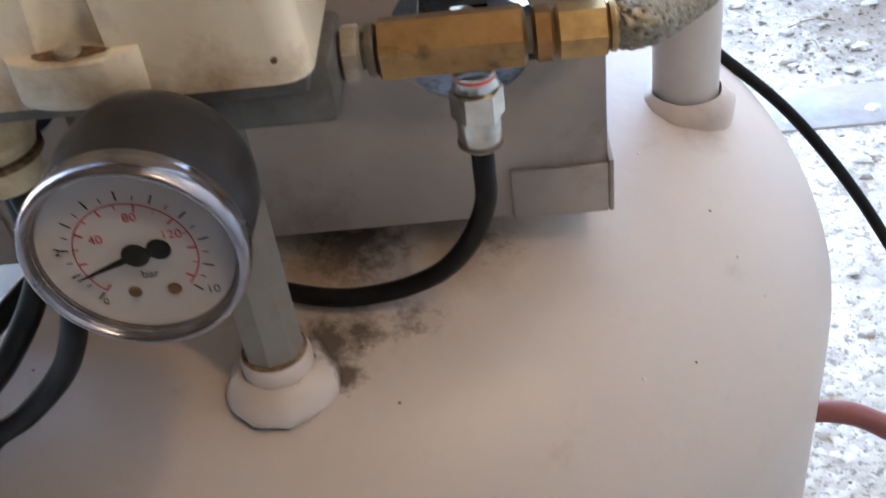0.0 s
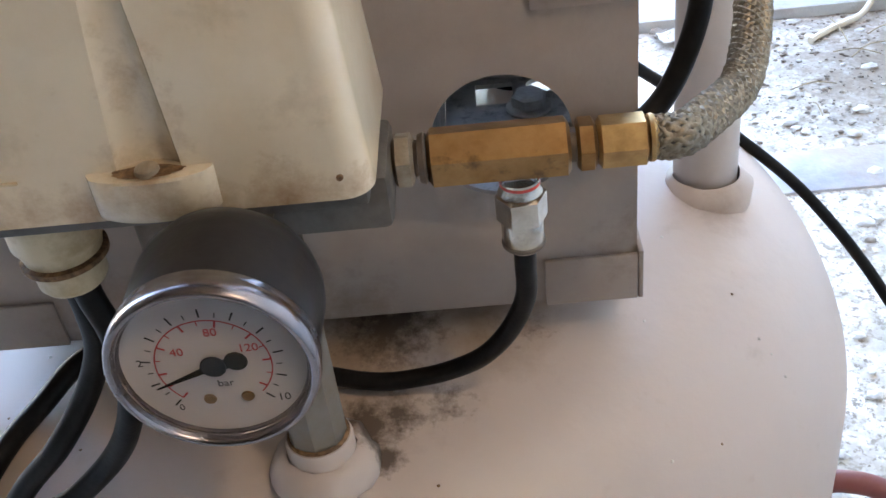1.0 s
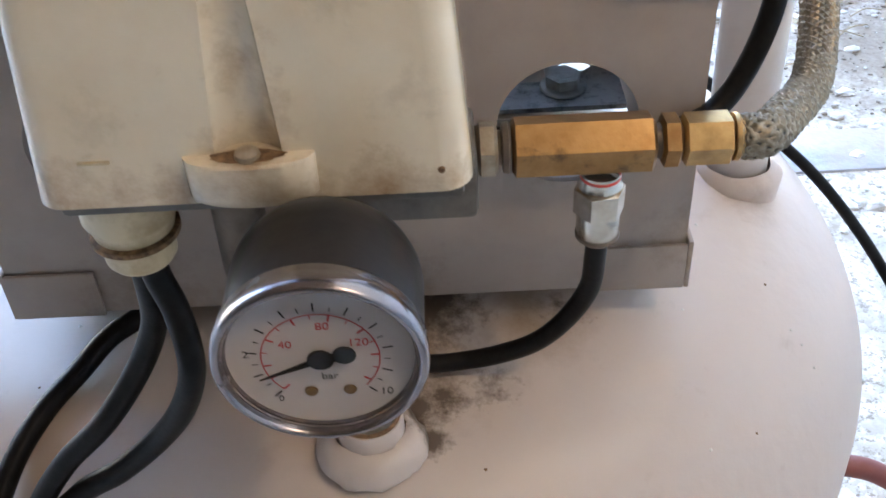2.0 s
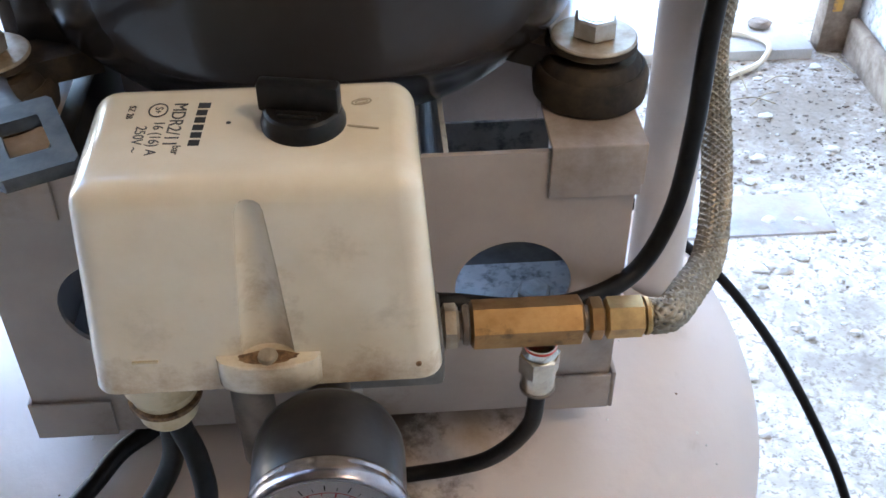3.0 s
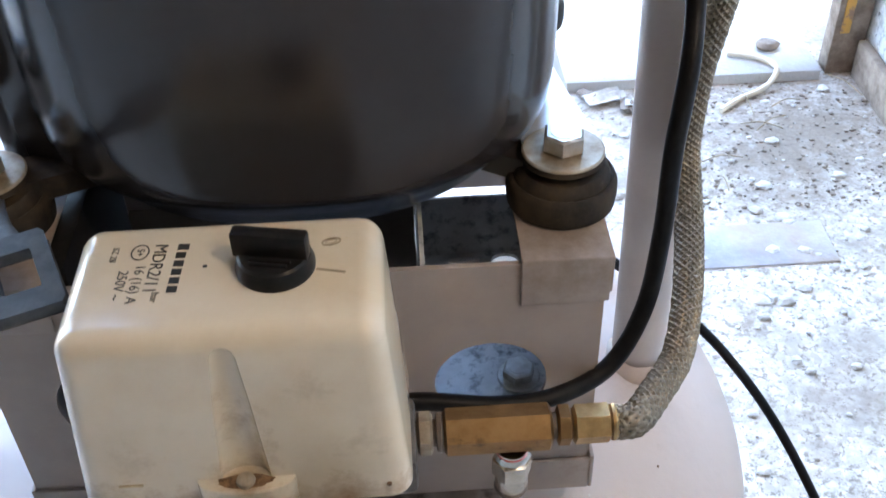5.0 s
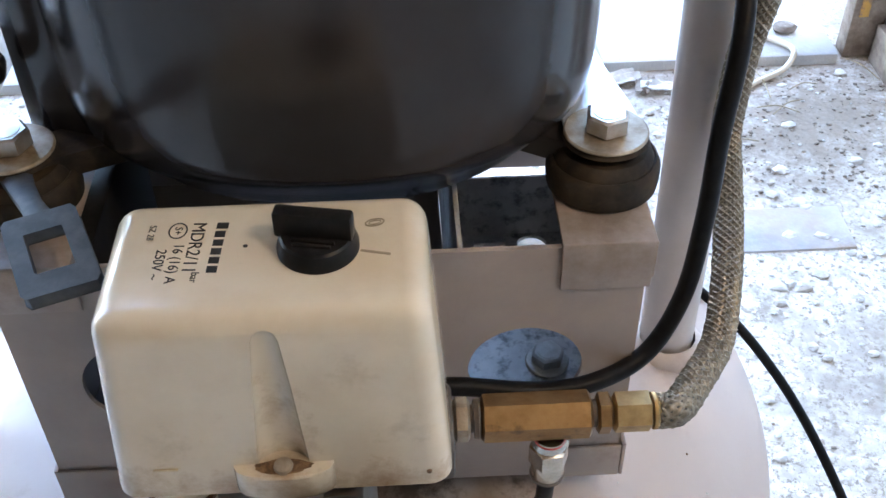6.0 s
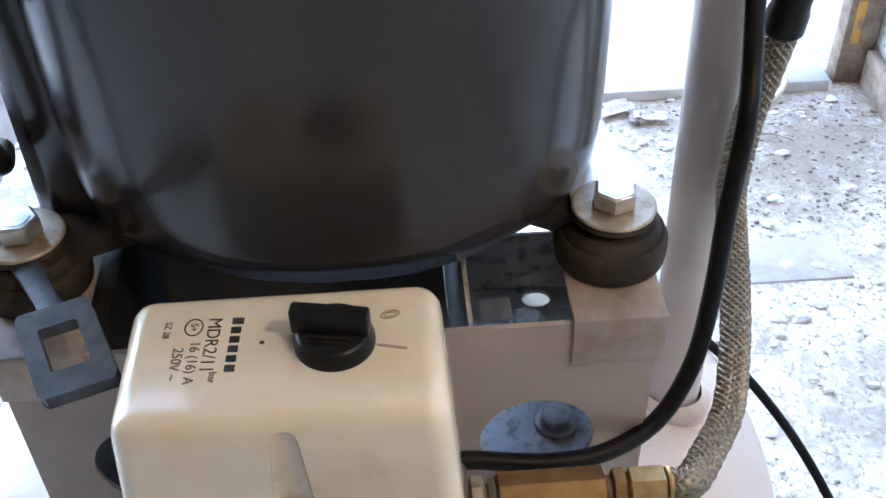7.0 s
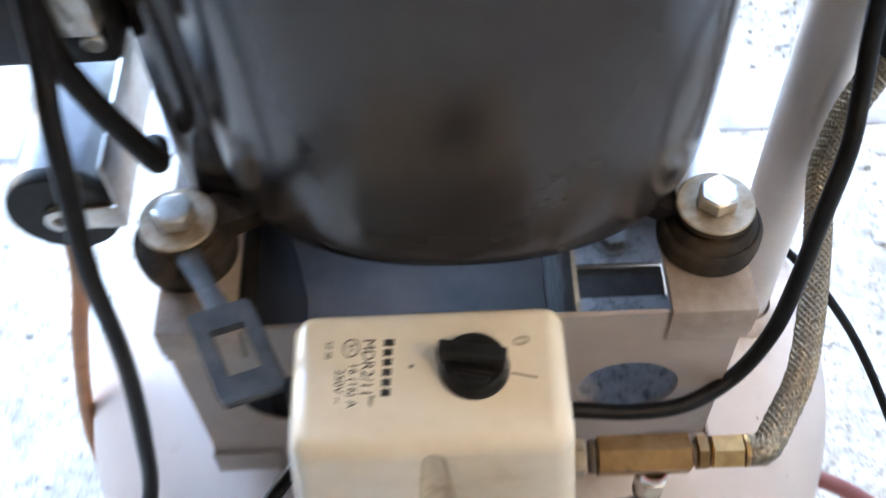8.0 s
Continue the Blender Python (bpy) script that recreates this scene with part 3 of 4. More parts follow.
# ---- mounting bracket ----
bracket = thing("mounting_bracket", "taupe painted folded steel mounting bracket on the tank", "bracket", at=(0.0055, 0.1, 0.232))
LX, RX, BZ, TZ, BACK = -0.103, 0.1135, 0.232, 0.3525, 0.19
front = plate([(LX, BZ), (RX - 0.0015, BZ), (RX - 0.0015, TZ), (LX, TZ)], [ring_loop(0.074, 0.2957, 0.0205, 0.0203), ring_loop(-0.0625, 0.2957, 0.0205, 0.0203)],
              lambda u, v, w: (u, w, v), 0.002)
part("front_plate", front, BRACKET_PAINT, bracket, "taupe front plate with two round holes", smooth=0)
# Left side and back plates reach lower, depth added to block light.
for low, x in ((0.205, LX), (BZ, RX - 0.0015)):
    part("side_plate", plate([(0.0022, BZ), (0.04, BZ), (0.05, low), (BACK, low), (BACK, TZ), (0.0022, TZ)], [], lambda u, v, w, x=x: (x + w * 0.75, u, v), 0.002), BRACKET_PAINT, bracket, smooth=0)
part("base_plate", plate([(0.053, 0.003), (RX - 0.003, 0.003), (RX - 0.003, 0.0785), (0.053, 0.0785)], [], lambda u, v, w: (u, v, 0.2365 + w), 0.002), GALV, bracket, "stained galvanised base plate", smooth=0)
part("base_plate", plate([(0.053, 0.0985), (RX - 0.003, 0.0985), (RX - 0.003, 0.150), (0.053, 0.150)],
                         [[(0.0655, 0.118), (0.073, 0.118), (0.081, 0.118), (0.081, 0.126), (0.081, 0.135), (0.073, 0.135), (0.0655, 0.135), (0.0655, 0.126)], ring_loop(0.0935, 0.131, 0.007, 0.006, 24)],
                         lambda u, v, w: (u, v, 0.2365 + w), 0.002), GALV, bracket, "galvanised base plate with a square and a round hole", smooth=0)
# Dark strip added under the slot between the plates, in place of its shade.
part("dark_slot_filler", box(0.0535, RX - 0.003, 0.0775, 0.0995, 0.2290, 0.2335, 0.0004), DARKCAST, bracket, "added dark strip standing in for shade in the slot")
# Plate added over the tank top, coloured dark to deepen the hollow's shade.
part("base_plate", plate([(LX + 0.003, 0.003), (0.0498, 0.003), (0.0498, BACK - 0.002), (LX + 0.003, BACK - 0.002)], [], lambda u, v, w: (u, v, 0.2368 + w), 0.002), DARK_PLATE, bracket, "added dark base plate under the shell", smooth=0)
part("inner_block", box(-0.074, -0.067, 0.006, 0.085, 0.226, 0.357, 0.001), BLACK_PLASTIC, bracket, "black inner plate")
part("divider", box(0.0505, 0.0522, 0.0025, BACK - 0.001, 0.2332, 0.346, 0), GALV, bracket, "galvanised divider plate", smooth=0)
part("partition", box(0.0526, RX - 0.004, 0.1385, 0.1400, 0.2387, 0.2735, 0), GALV, bracket, "galvanised inner upstand", smooth=0)
part("back_plate", box(LX, 0.052, BACK, BACK + 0.002, 0.214, TZ, 0), BRACKET_PAINT, bracket, smooth=0)
part("back_plate", box(0.0525, RX - 0.0015, BACK, BACK + 0.002, 0.240, TZ, 0), BRACKET_PAINT, bracket, smooth=0)
for x0, x1 in ((RX - 0.0295, RX + 0.0008), (LX - 0.0008, LX + 0.0295)):
    outer_x = x1 if x1 > 0 else x0
    # upper clip: shelf and folded lip
    clip = box(x0, x1, -0.0016, BACK, TZ + 0.0005, TZ + 0.0025, 0.0005)
    box(x0, x1, -0.0018, -0.0004, 0.335, TZ + 0.0022, 0.0005, bm=clip)
    box(outer_x - 0.0008, outer_x + 0.0008, -0.0016, 0.05, 0.339, TZ + 0.0022, 0.0004, bm=clip)
    part("top_clip", clip, BRACKET_PAINT, bracket)
    low = box(x0, x1 - 0.001, -0.0018, -0.0003, BZ - 0.0005, 0.2495, 0.0005)
    box(outer_x - 0.0008, outer_x + 0.0008, -0.0016, 0.05, BZ - 0.0005, 0.2505, 0.0004, bm=low)
    part("bottom_clip", low, BRACKET_PAINT, bracket)
for x in (-0.07, 0.08):
    for y in (0.065, 0.16):
        part("foot", lathe(disc_profile(0.009, dome_z(x, y) - 0.004, 0.237), (x, y, 0), seg=20), RUBBER, bracket)


def bolt(name, at, flats, head, parent=None, lean=0.0):
    bm = hexagon(flats, head, at, "Z", 0.0007, spin=lean)
    lathe([(flats * 0.36, head), (flats * 0.36, head + 0.0002), (0, head + 0.0002)], at, seg=20, bm=bm)
    return bm


for at in ((0.0915, 0.0535, 0.2387), (0.0868, 0.1125, 0.2387)):
    b = thing("bracket_bolt", "zinc plated hexagon bolt on the bracket's base plate", "bolt", at=at, group="bracket bolts")
    part("washer", lathe(disc_profile(0.0095, 0, 0.0014), at, seg=30), DULL_ZINC, b)
    part("head", bolt("head", (at[0], at[1], at[2] + 0.0014), 0.0125, 0.0055, lean=12), DULL_ZINC, b)

# ---- compressor motor shell ----
SC = (0.0098, 0.0852)
motor = thing("compressor_shell", "black glossy hermetic compressor shell standing on rubber mounts", "compressor", at=(SC[0], SC[1], 0.37))
SHELL = [(0.0, .3340), (.35, .3365), (.60, .3440), (.76, .3545), (.86, .3645), (.920, .3702), (.958, .3745), (.978, .3795), (.990, .3860), (.996, .3950), (1.0, .4100), (1.002, .4400),
         (1.002, .4800), (1.000, .5300), (.985, .5600), (.92, .592), (.75, .617), (.45, .630), (0, .634)]


def oval_shell(profile, ax, ay, power, seg=160):
    """A deep-drawn shell: a profile of (scale, height) swept round a rounded oval."""
    bm = bmesh.new()
    rings = []
    for q, z in profile:
        row = []
        for k in range(seg if q > 1e-4 else 1):
            c, d = math.cos(math.tau * k / seg), math.sin(math.tau * k / seg)
            row.append(bm.verts.new((SC[0] + q * ax * math.copysign(abs(c) ** (2 / power), c), SC[1] + q * ay * math.copysign(abs(d) ** (2 / power), d), z)))
        rings.append(row)
    for a, b in zip(rings, rings[1:]):
        for k in range(seg):
            ring = [a[k % len(a)], a[(k + 1) % len(a)], b[(k + 1) % len(b)], b[k % len(b)]]
            bm.faces.new(list(dict.fromkeys(ring)))
    return bm


sp = [(max(p.x, 0.0), p.y) for p in spline([(r, z, 0) for r, z in SHELL], 5)]
part("shell", oval_shell(sp, 0.0945, 0.0786, 2.35), BLACK_SHELL, motor, smooth=60)

# folded side bracket that carries the capacitor
fold = [(-0.064, 0.0455), (-0.0700, 0.0462), (-0.0860, 0.0530), (-0.0925, 0.0580), (-0.0948, 0.0640), (-0.0955, 0.0760), (-0.0955, 0.1120)]
bm = bmesh.new()
rows = []
for (x, y), (bot, out) in zip(fold, ((.372, 0), (.370, .002), (.366, .0025), (.365, .003), (.366, .003), (.372, .003), (.384, .003))):
    a = Vector((x, y, 0))
    n = Vector((-0.55, -0.83, 0)) if y < 0.06 else Vector((-1, 0, 0))
    rows.append([bm.verts.new(a + n * w + Vector((0, 0, z))) for z in (bot, bot + 0.006, 0.42, 0.53) for w in (0.0, out)])
for a, b in zip(rows, rows[1:]):
    for k in (0, 2, 4):
        bm.faces.new((a[k], a[k + 2], b[k + 2], b[k]))
        if (a[k + 1].co - a[k].co).length + (b[k + 1].co - b[k].co).length > 1e-6:
            bm.faces.new((a[k + 1], b[k + 1], b[k + 3], a[k + 3]))
    bm.faces.new((a[0], b[0], b[1], a[1]))
    bm.faces.new((a[6], a[7], b[7], b[6]))
bm.faces.new([rows[-1][k] for k in (0, 2, 4, 6, 7, 5, 3, 1)])
bmesh.ops.remove_doubles(bm, verts=bm.verts, dist=1e-6)
part("side_bracket", bm, BLACK_SHELL, motor, "glossy black folded side bracket", smooth=50)

MOUNTS = [(0.1012, 0.031, 20), (-0.0945, 0.034, 5), (0.1012, 0.158, 40), (-0.0945, 0.158, 15)]
for k, (x, y, spin) in enumerate(MOUNTS):
    # arm from the shell to the mount
    d = Vector((SC[0] - x, SC[1] - y, 0)).normalized()
    side = Vector((-d.y, d.x, 0))
    arm = bmesh.new()
    outline = []
    for s, wd in ((-0.009, 0.005), (-0.006, 0.008), (0.0, 0.009), (0.012, 0.008), (0.028, 0.008)):
        outline.append((s, wd))
    if k == 1:
        outline = [(-0.008, 0.004), (-0.004, 0.007), (0.006, 0.008), (0.018, 0.008), (0.034, 0.009)]
    loop = [(s, w) for s, w in outline] + [(s, -w) for s, w in reversed(outline)]
    top = []
    for z in (0.3640, 0.3728):
        top.append([arm.verts.new(Vector((x, y, z + 0.0)) + d * s + side * w) for s, w in loop])
    n = len(loop)
    for q in range(n):
        arm.faces.new((top[0][q], top[0][(q + 1) % n], top[1][(q + 1) % n], top[1][q]))
    arm.faces.new(top[1])
    arm.faces.new(top[0][::-1])
    part("foot_arm", arm, DUSTY_RUBBER if k == 1 else BLACK_SHELL, motor)
    if k == 0:
        rail = plate([(0.088, 0.034), (0.1142, 0.034), (0.1125, 0.048), (0.1078, 0.070), (0.1050, 0.088), (0.1050, 0.102), (0.1078, 0.120), (0.1125, 0.142), (0.1142, 0.158), (0.088, 0.158)], [],
                     lambda u, v, w: (u, v, 0.3734 + w), 0.0016)
        part("foot_rail", rail, RAIL, motor, "bright metal foot rail", smooth=0)
    mount = thing("rubber_mount", "dusty black rubber mount with zinc bolt on the bracket", "rubber mount", at=(x, y, 0.355), group="rubber mounts")
    part("bush", lathe([(0, .3552), (.0180, .3552), (.0190, .3562), (.0194, .3600), (.0193, .3640), (.0184, .3662), (.0176, .3668), (.0170, .3664), (.0166, .3672), (.0160, .3690), (.0145, .3705), (0, .3705)], (x, y, 0), seg=48), DUSTY_RUBBER, mount)
    part("collar", lathe([(.0075, .3731), (.0135, .3731), (.0145, .3738), (.0130, .3752), (.0075, .3752)], (x, y, 0), seg=36), DUSTY_RUBBER, mount)
    part("washer", lathe([(.004, .3753), (.0135, .3753), (.0142, .3757), (.0142, .3762), (.0136, .3767), (.004, .3767)], (x, y, 0), seg=40), WASHER, mount, "dusty zinc washer")
    part("bolt_head", bolt("bolt_head", (x, y, .3768), 0.0132, 0.0068, lean=spin), ZINC, mount, "zinc hexagon bolt head")

# ---- pressure switch ----
switch = thing("pressure_switch", "cream plastic pressure switch with a black rotary knob", "pressure switch", at=(0, -0.045, 0.33))


def cover():
    """The tapered, rounded cover with the sunken channel for its screw."""
    bm = bmesh.new()
    bmesh.ops.create_cube(bm, size=1)
    for v in bm.verts:
        top = v.co.z > 0
        v.co.x = (0.0395 if top else 0.0445) if v.co.x > 0 else (-0.0465 if top else -0.0520)
        v.co.y = (-0.0685 if top else -0.0712) if v.co.y < 0 else (-0.0185 if top else -0.0165)
        v.co.z = 0.3945 if top else 0.3275
    bmesh.ops.bevel(bm, geom=[e for e in bm.edges if not (e.verts[0].co.z < 0.34 and e.verts[1].co.z < 0.34)], offset=0.0068, segments=6, profile=0.5, affect="EDGES")
    return bm


def scoop():
    """The cutter for the channel: a tapering half-round groove down the front."""
    bm = bmesh.new()
    rings = []
    for z, r, y in ((0.3903, 0.0008, -0.0690), (0.3899, 0.0020, -0.0690), (0.3890, 0.0030, -0.0691), (0.3870, 0.0037, -0.0693), (0.37, 0.0053, -0.0705), (0.342, 0.0073, -0.0717), (0.3395, 0.0074, -0.0718)):
        rings.append([bm.verts.new((-0.0030 + r * math.cos(a), y + 0.75 * r * math.sin(a), z)) for a in (math.tau * k / 20 for k in range(20))])
    for a, b in zip(rings, rings[1:]):
        for k in range(20):
            bm.faces.new((a[k], a[(k + 1) % 20], b[(k + 1) % 20], b[k]))
    bm.faces.new(rings[0])
    bm.faces.new(rings[-1])
    bmesh.ops.recalc_face_normals(bm, faces=bm.faces)
    return bm


cover_ob = part("cover", cover(), CREAM, switch)
cutter = link_mesh("scoop_cutter", scoop(), CREAM)
mod = cover_ob.modifiers.new("scoop", "BOOLEAN")
mod.operation, mod.object, mod.solver = "DIFFERENCE", cutter, "EXACT"
cut = bpy.data.meshes.new_from_object(cover_ob.evaluated_get(bpy.context.evaluated_depsgraph_get()))
cover_ob.modifiers.clear()
cover_ob.data = cut
bpy.data.objects.remove(cutter)
cut.shade_smooth()
cut.set_sharp_from_angle(angle=radians(28))

# screw lug under the channel
lug = bmesh.new()
rings = []
for z, grow in ((0.3298, -0.0012), (0.3310, 0.0), (0.3392, 0.0), (0.3398, -0.0005)):
    row = []
    for k in range(25):
        u = -1 + 2 * k / 24
        x = -0.0030 + 0.0140 * u
        y = -0.0712 - (0.0047 + grow) * math.sqrt(max(0.0, 1 - abs(u) ** 2.6)) - 0.0002
        zz = z - (0.0014 * (1 - u * u) if z < 0.33 else 0.0)
        row.append(lug.verts.new((x, y, zz)))
    row += [lug.verts.new((0.0110, -0.0690, z)), lug.verts.new((-0.0170, -0.0690, z))]
    rings.append(row)
for a, b in zip(rings, rings[1:]):
    for k in range(len(a)):
        q = (k + 1) % len(a)
        lug.faces.new((a[k], a[q], b[q], b[k]))
lug.faces.new(rings[0][::-1])
lug.faces.new(rings[-1])
part("screw_lug", lug, CREAM, switch, "rounded cream lug, rust-stained round its screw")
stain = bmesh.new()
cs = stain.verts.new((-0.003, -0.0724, 0.3404))
row = [stain.verts.new((-0.003 + 0.0078 * math.cos(a) * (1 + 0.35 * noise.noise(Vector((a * 2, 0, 3)))), -0.0722 + 0.0027 * math.sin(a), 0.3401)) for a in (math.tau * k / 26 for k in range(26))]
for k in range(26):
    stain.faces.new((cs, row[k], row[(k + 1) % 26]))
part("rust_stain", stain, DIRT, switch, "brown rusty grime round the screw")
part("screw", lathe([(0, 0.0022), (0.0016, 0.0020), (0.0026, 0.0013), (0.0029, 0.0), (0.0029, -0.002)], (-0.003, -0.0722, 0.3398), seg=24), WASHER, switch, "dull cross-head screw")

part("moulded_dash", box(-0.0395, -0.0325, -0.07135, -0.0705, 0.3388, 0.3396, 0.0002), GLAND, switch, "small moulded dash")
part("pin_hole", lathe([(0, 0.0001), (0.0007, 0.0001), (0.0009, -0.0006)], (0.0376, -0.0713, 0.3332), Matrix.Rotation(radians(90), 4, "X"), 14), DIRT, switch, "dark pin hole")

# rotary knob
KX, KY, KZ = 0.0105, -0.0420, 0.3945
knob = part("knob", lathe([(0.0110, 0.0), (0.0110, 0.0015), (0.0106, 0.0024), (0.0101, 0.0046), (0.0094, 0.0052), (0, 0.0052)], (KX, KY, KZ), seg=48), BLACK_PLASTIC, switch, "black rotary knob with a raised grip")
grip = box(-0.0112, 0.0100, -0.0024, 0.0024, 0.0040, 0.0122, 0.0010)
for gy in (-0.0060, -0.0043, 0.0043, 0.0060):
    box(-0.0075 + abs(gy) * 0.4, 0.0075 - abs(gy) * 0.4, gy - 0.0005, gy + 0.0005, 0.0045, 0.0060, 0.0002, bm=grip)
grip.transform(Matrix.Translation((KX, KY, KZ)) @ Matrix.Rotation(radians(-11), 4, "Z"))
part("grip", grip, BLACK_PLASTIC, knob)

# printing on the cover's top
ZT = 0.39456
TURN = Matrix.Rotation(radians(-93), 4, "Z")


def put(x, y):
    return Matrix.Translation((x, y, ZT)) @ TURN


for k in range(6):
    w = 0.0030
    bar = box(0, w - 0.0005, -0.0014, 0.0014 if k else 0.0018, 0, 0.0001, 0)
    bar.transform(put(-0.0160, -0.0305) @ Matrix.Translation((k * 0.0035, 0, 0)))
    part("maker_mark", bar, INK, switch, "black bar of the maker's mark", smooth=0)
lettering("print_rating", "MDR2/11", 0.0052, put(-0.0222, -0.0300), INK, switch)
lettering("print_unit", "bar", 0.0030, put(-0.0212, -0.0500), INK, switch)
lettering("print_current", "16 (16) A", 0.0040, put(-0.0268, -0.0385), INK, switch)
lettering("print_voltage", "250V ~", 0.0040, put(-0.0312, -0.0405), INK, switch)
lettering("print_date", "SZ 28", 0.0026, put(-0.0348, -0.0305), INK, switch)
def flat_ring(rx, ry, w):
    return plate(ring_loop(0, 0, rx, ry, 32), [ring_loop(0, 0, rx - w, ry - w, 32)], lambda u, v, t: (u, v, t), 0.0001)
bm = flat_ring(0.0033, 0.0026, 0.0004)
bm.transform(put(-0.0278, -0.0332))
part("print_mark", bm, INK, switch, smooth=0)
lettering("print_mark_letter", "S+", 0.0030, put(-0.0278, -0.0332), INK, switch, "CENTER")
bm = flat_ring(0.0028, 0.0016, 0.0004)
bm.transform(Matrix.Translation((0.0255, -0.0330, ZT)) @ Matrix.Rotation(radians(15), 4, "Z"))
part("print_zero", bm, BROWN_INK, switch, smooth=0)
bm = flat_ring(0.0018, 0.0009, 0.0003)
bm.transform(Matrix.Translation((0.0255, -0.0330, ZT)) @ Matrix.Rotation(radians(15), 4, "Z"))
part("print_zero", bm, BROWN_INK, switch, smooth=0)
bm = box(-0.0042, 0.0040, -0.0004, 0.0004, 0, 0.0001, 0)
bm.transform(Matrix.Translation((0.0258, -0.0452, ZT)) @ Matrix.Rotation(radians(-14), 4, "Z"))
part("print_one", bm, BROWN_INK, switch, smooth=0)
part("dimple", lathe([(0.0007, 0.0), (0, 0.0001)], (-0.0090, -0.0405, ZT), seg=14), INK, switch)

# base casting under the cover
base = box(-0.0485, 0.0425, -0.0665, -0.021, 0.3215, 0.3285, 0.0015)
part("base", base, DARKCAST, switch, "dark grey cast base")
neck = box(0.004, 0.046, -0.056, -0.028, 0.307, 0.3225, 0.002)
part("manifold", neck, DARKCAST, switch, "dark grey cast manifold")
# cable gland
gland = part("cable_gland", lathe([(0, .3235), (.0118, .3235), (.0118, .3110), (.0108, .3090), (.0106, .3085), (.0092, .3030), (.0090, .2975), (.0080, .2960), (0, .2960)], (-0.0390, -0.050, 0), seg=40), GLAND, switch, "aged cream plastic cable gland")
part("gland_ring", lathe([(.0100, .3060), (.0112, .3055), (.0112, .3040), (.0100, .3035)], (-0.0390, -0.050, 0), seg=40), DIRT, gland)
part("drain_stub", lathe([(0, .268), (.0048, .268), (.0058, .270), (.0058, .286), (.0066, .288), (.0066, .324), (0, .324)], (-0.0135, -0.047, 0), seg=24), BRASS_DARK, switch, "tarnished brass stub")

# ---- standpipe ----
pipe = thing("standpipe", "grey metal standpipe from the tank to the pressure switch", "pipe", at=(BX, BY, 0.2264))
part("pipe_run", lathe([(0.0088, .220), (0.0088, .3080), (0.0080, .3090)], (BX, BY, 0), seg=8), PIPE, pipe, smooth=20)

# ---- pressure gauge ----
GX, GZ = 0.0119, 0.3162
GF = -0.1092
gauge = thing("pressure_gauge", "round pressure gauge with a white dial and black case", "pressure gauge", at=(GX, -0.09, GZ))
Y = Matrix.Rotation(radians(90), 4, "X")  # local z towards the viewer
part("case", lathe([(0.0203, -0.001), (0.0207, -0.004), (0.0208, -0.021), (0.0203, -0.0245), (0.0188, -0.0285), (0.0160, -0.0320), (0.0115, -0.0345), (0.006, -0.0355), (0.0, -0.0355)], (GX, GF, GZ), Y, 72), GAUGE_BLACK, gauge, "black gauge case", smooth=60)
part("rim", lathe([(0.0203, -0.0050), (0.0211, -0.0048), (0.0214, -0.0040), (0.0212, -0.0030), (0.0214, -0.0022), (0.0217, -0.0010), (0.0217, 0.0008), (0.0213, 0.0022), (0.0206, 0.0028), (0.0200, 0.0026), (0.0196, 0.0018), (0.0194, 0.0004), (0.0191, 0.0000), (0.0188, -0.0006), (0.0187, -0.0014)], (GX, GF, GZ), Y, 90), CHROME, gauge, "chromed rim", smooth=60)
part("stem", lathe([(0.006, -0.035), (0.006, -0.056)], (GX, GF, GZ), Y, 24), BRASS_DARK, gauge)
dial = part("dial", lathe([(0.0202, -0.0030), (0.0197, -0.0016), (0, -0.0016)], (GX, GF, GZ), Y, 72), DIAL, gauge, "white dial with black bar and red psi scales")


def on_dial(u, v, h=0.0):
    return Vector((GX + u, GF + 0.0014 - h, GZ + v))


def tick(angle, r0, r1, w, material, name):
    a = radians(angle)
    d, s = Vector((math.sin(a), math.cos(a))), Vector((math.cos(a), -math.sin(a)))
    bm = bmesh.new()
    corners = [d * r0 + s * w, d * r1 + s * w, d * r1 - s * w, d * r0 - s * w]
    lo = [bm.verts.new(on_dial(c.x, c.y, 0.0001)) for c in corners]
    hi = [bm.verts.new(on_dial(c.x, c.y, 0.0002)) for c in corners]
    bm.faces.new(hi)
    for k in range(4):
        bm.faces.new((lo[k], lo[(k + 1) % 4], hi[(k + 1) % 4], hi[k]))
    part(name, bm, material, dial, smooth=0)


# scale: zero at -135 degrees, full at +135
for k in range(11):
    tick(-135 + 27 * k, 0.0126, 0.0147, 0.00019, INK, "bar_tick")
    if k < 10:
        tick(-135 + 27 * k + 13.5, 0.0126, 0.0138, 0.00012, INK, "bar_tick")
for k in range(15):
    tick(-135 + 270 * k / 14.5, 0.0106 if k % 2 else 0.0100, 0.0118, 0.00012 if k % 2 else 0.00022, RED_INK, "psi_tick")
arc = bmesh.new()
seg = 60
rows = []
for r in (0.0116, 0.0119):
    rows.append([arc.verts.new(on_dial(r * math.sin(a), r * math.cos(a), 0.00015)) for a in (radians(-135 + 270 * k / seg) for k in range(seg + 1))])
for k in range(seg):
    arc.faces.new((rows[0][k], rows[0][k + 1], rows[1][k + 1], rows[1][k]))
part("psi_arc", arc, RED_INK, dial, smooth=0)
DM = Matrix.Rotation(radians(90), 4, "X")


def dial_text(text, u, v, size, material):
    ob = lettering("dial_print", text, size, Matrix.Translation(on_dial(u, v, 0.0002)) @ DM, material, gauge, "CENTER")
    ob.parent = dial
    ob.matrix_parent_inverse = Matrix()


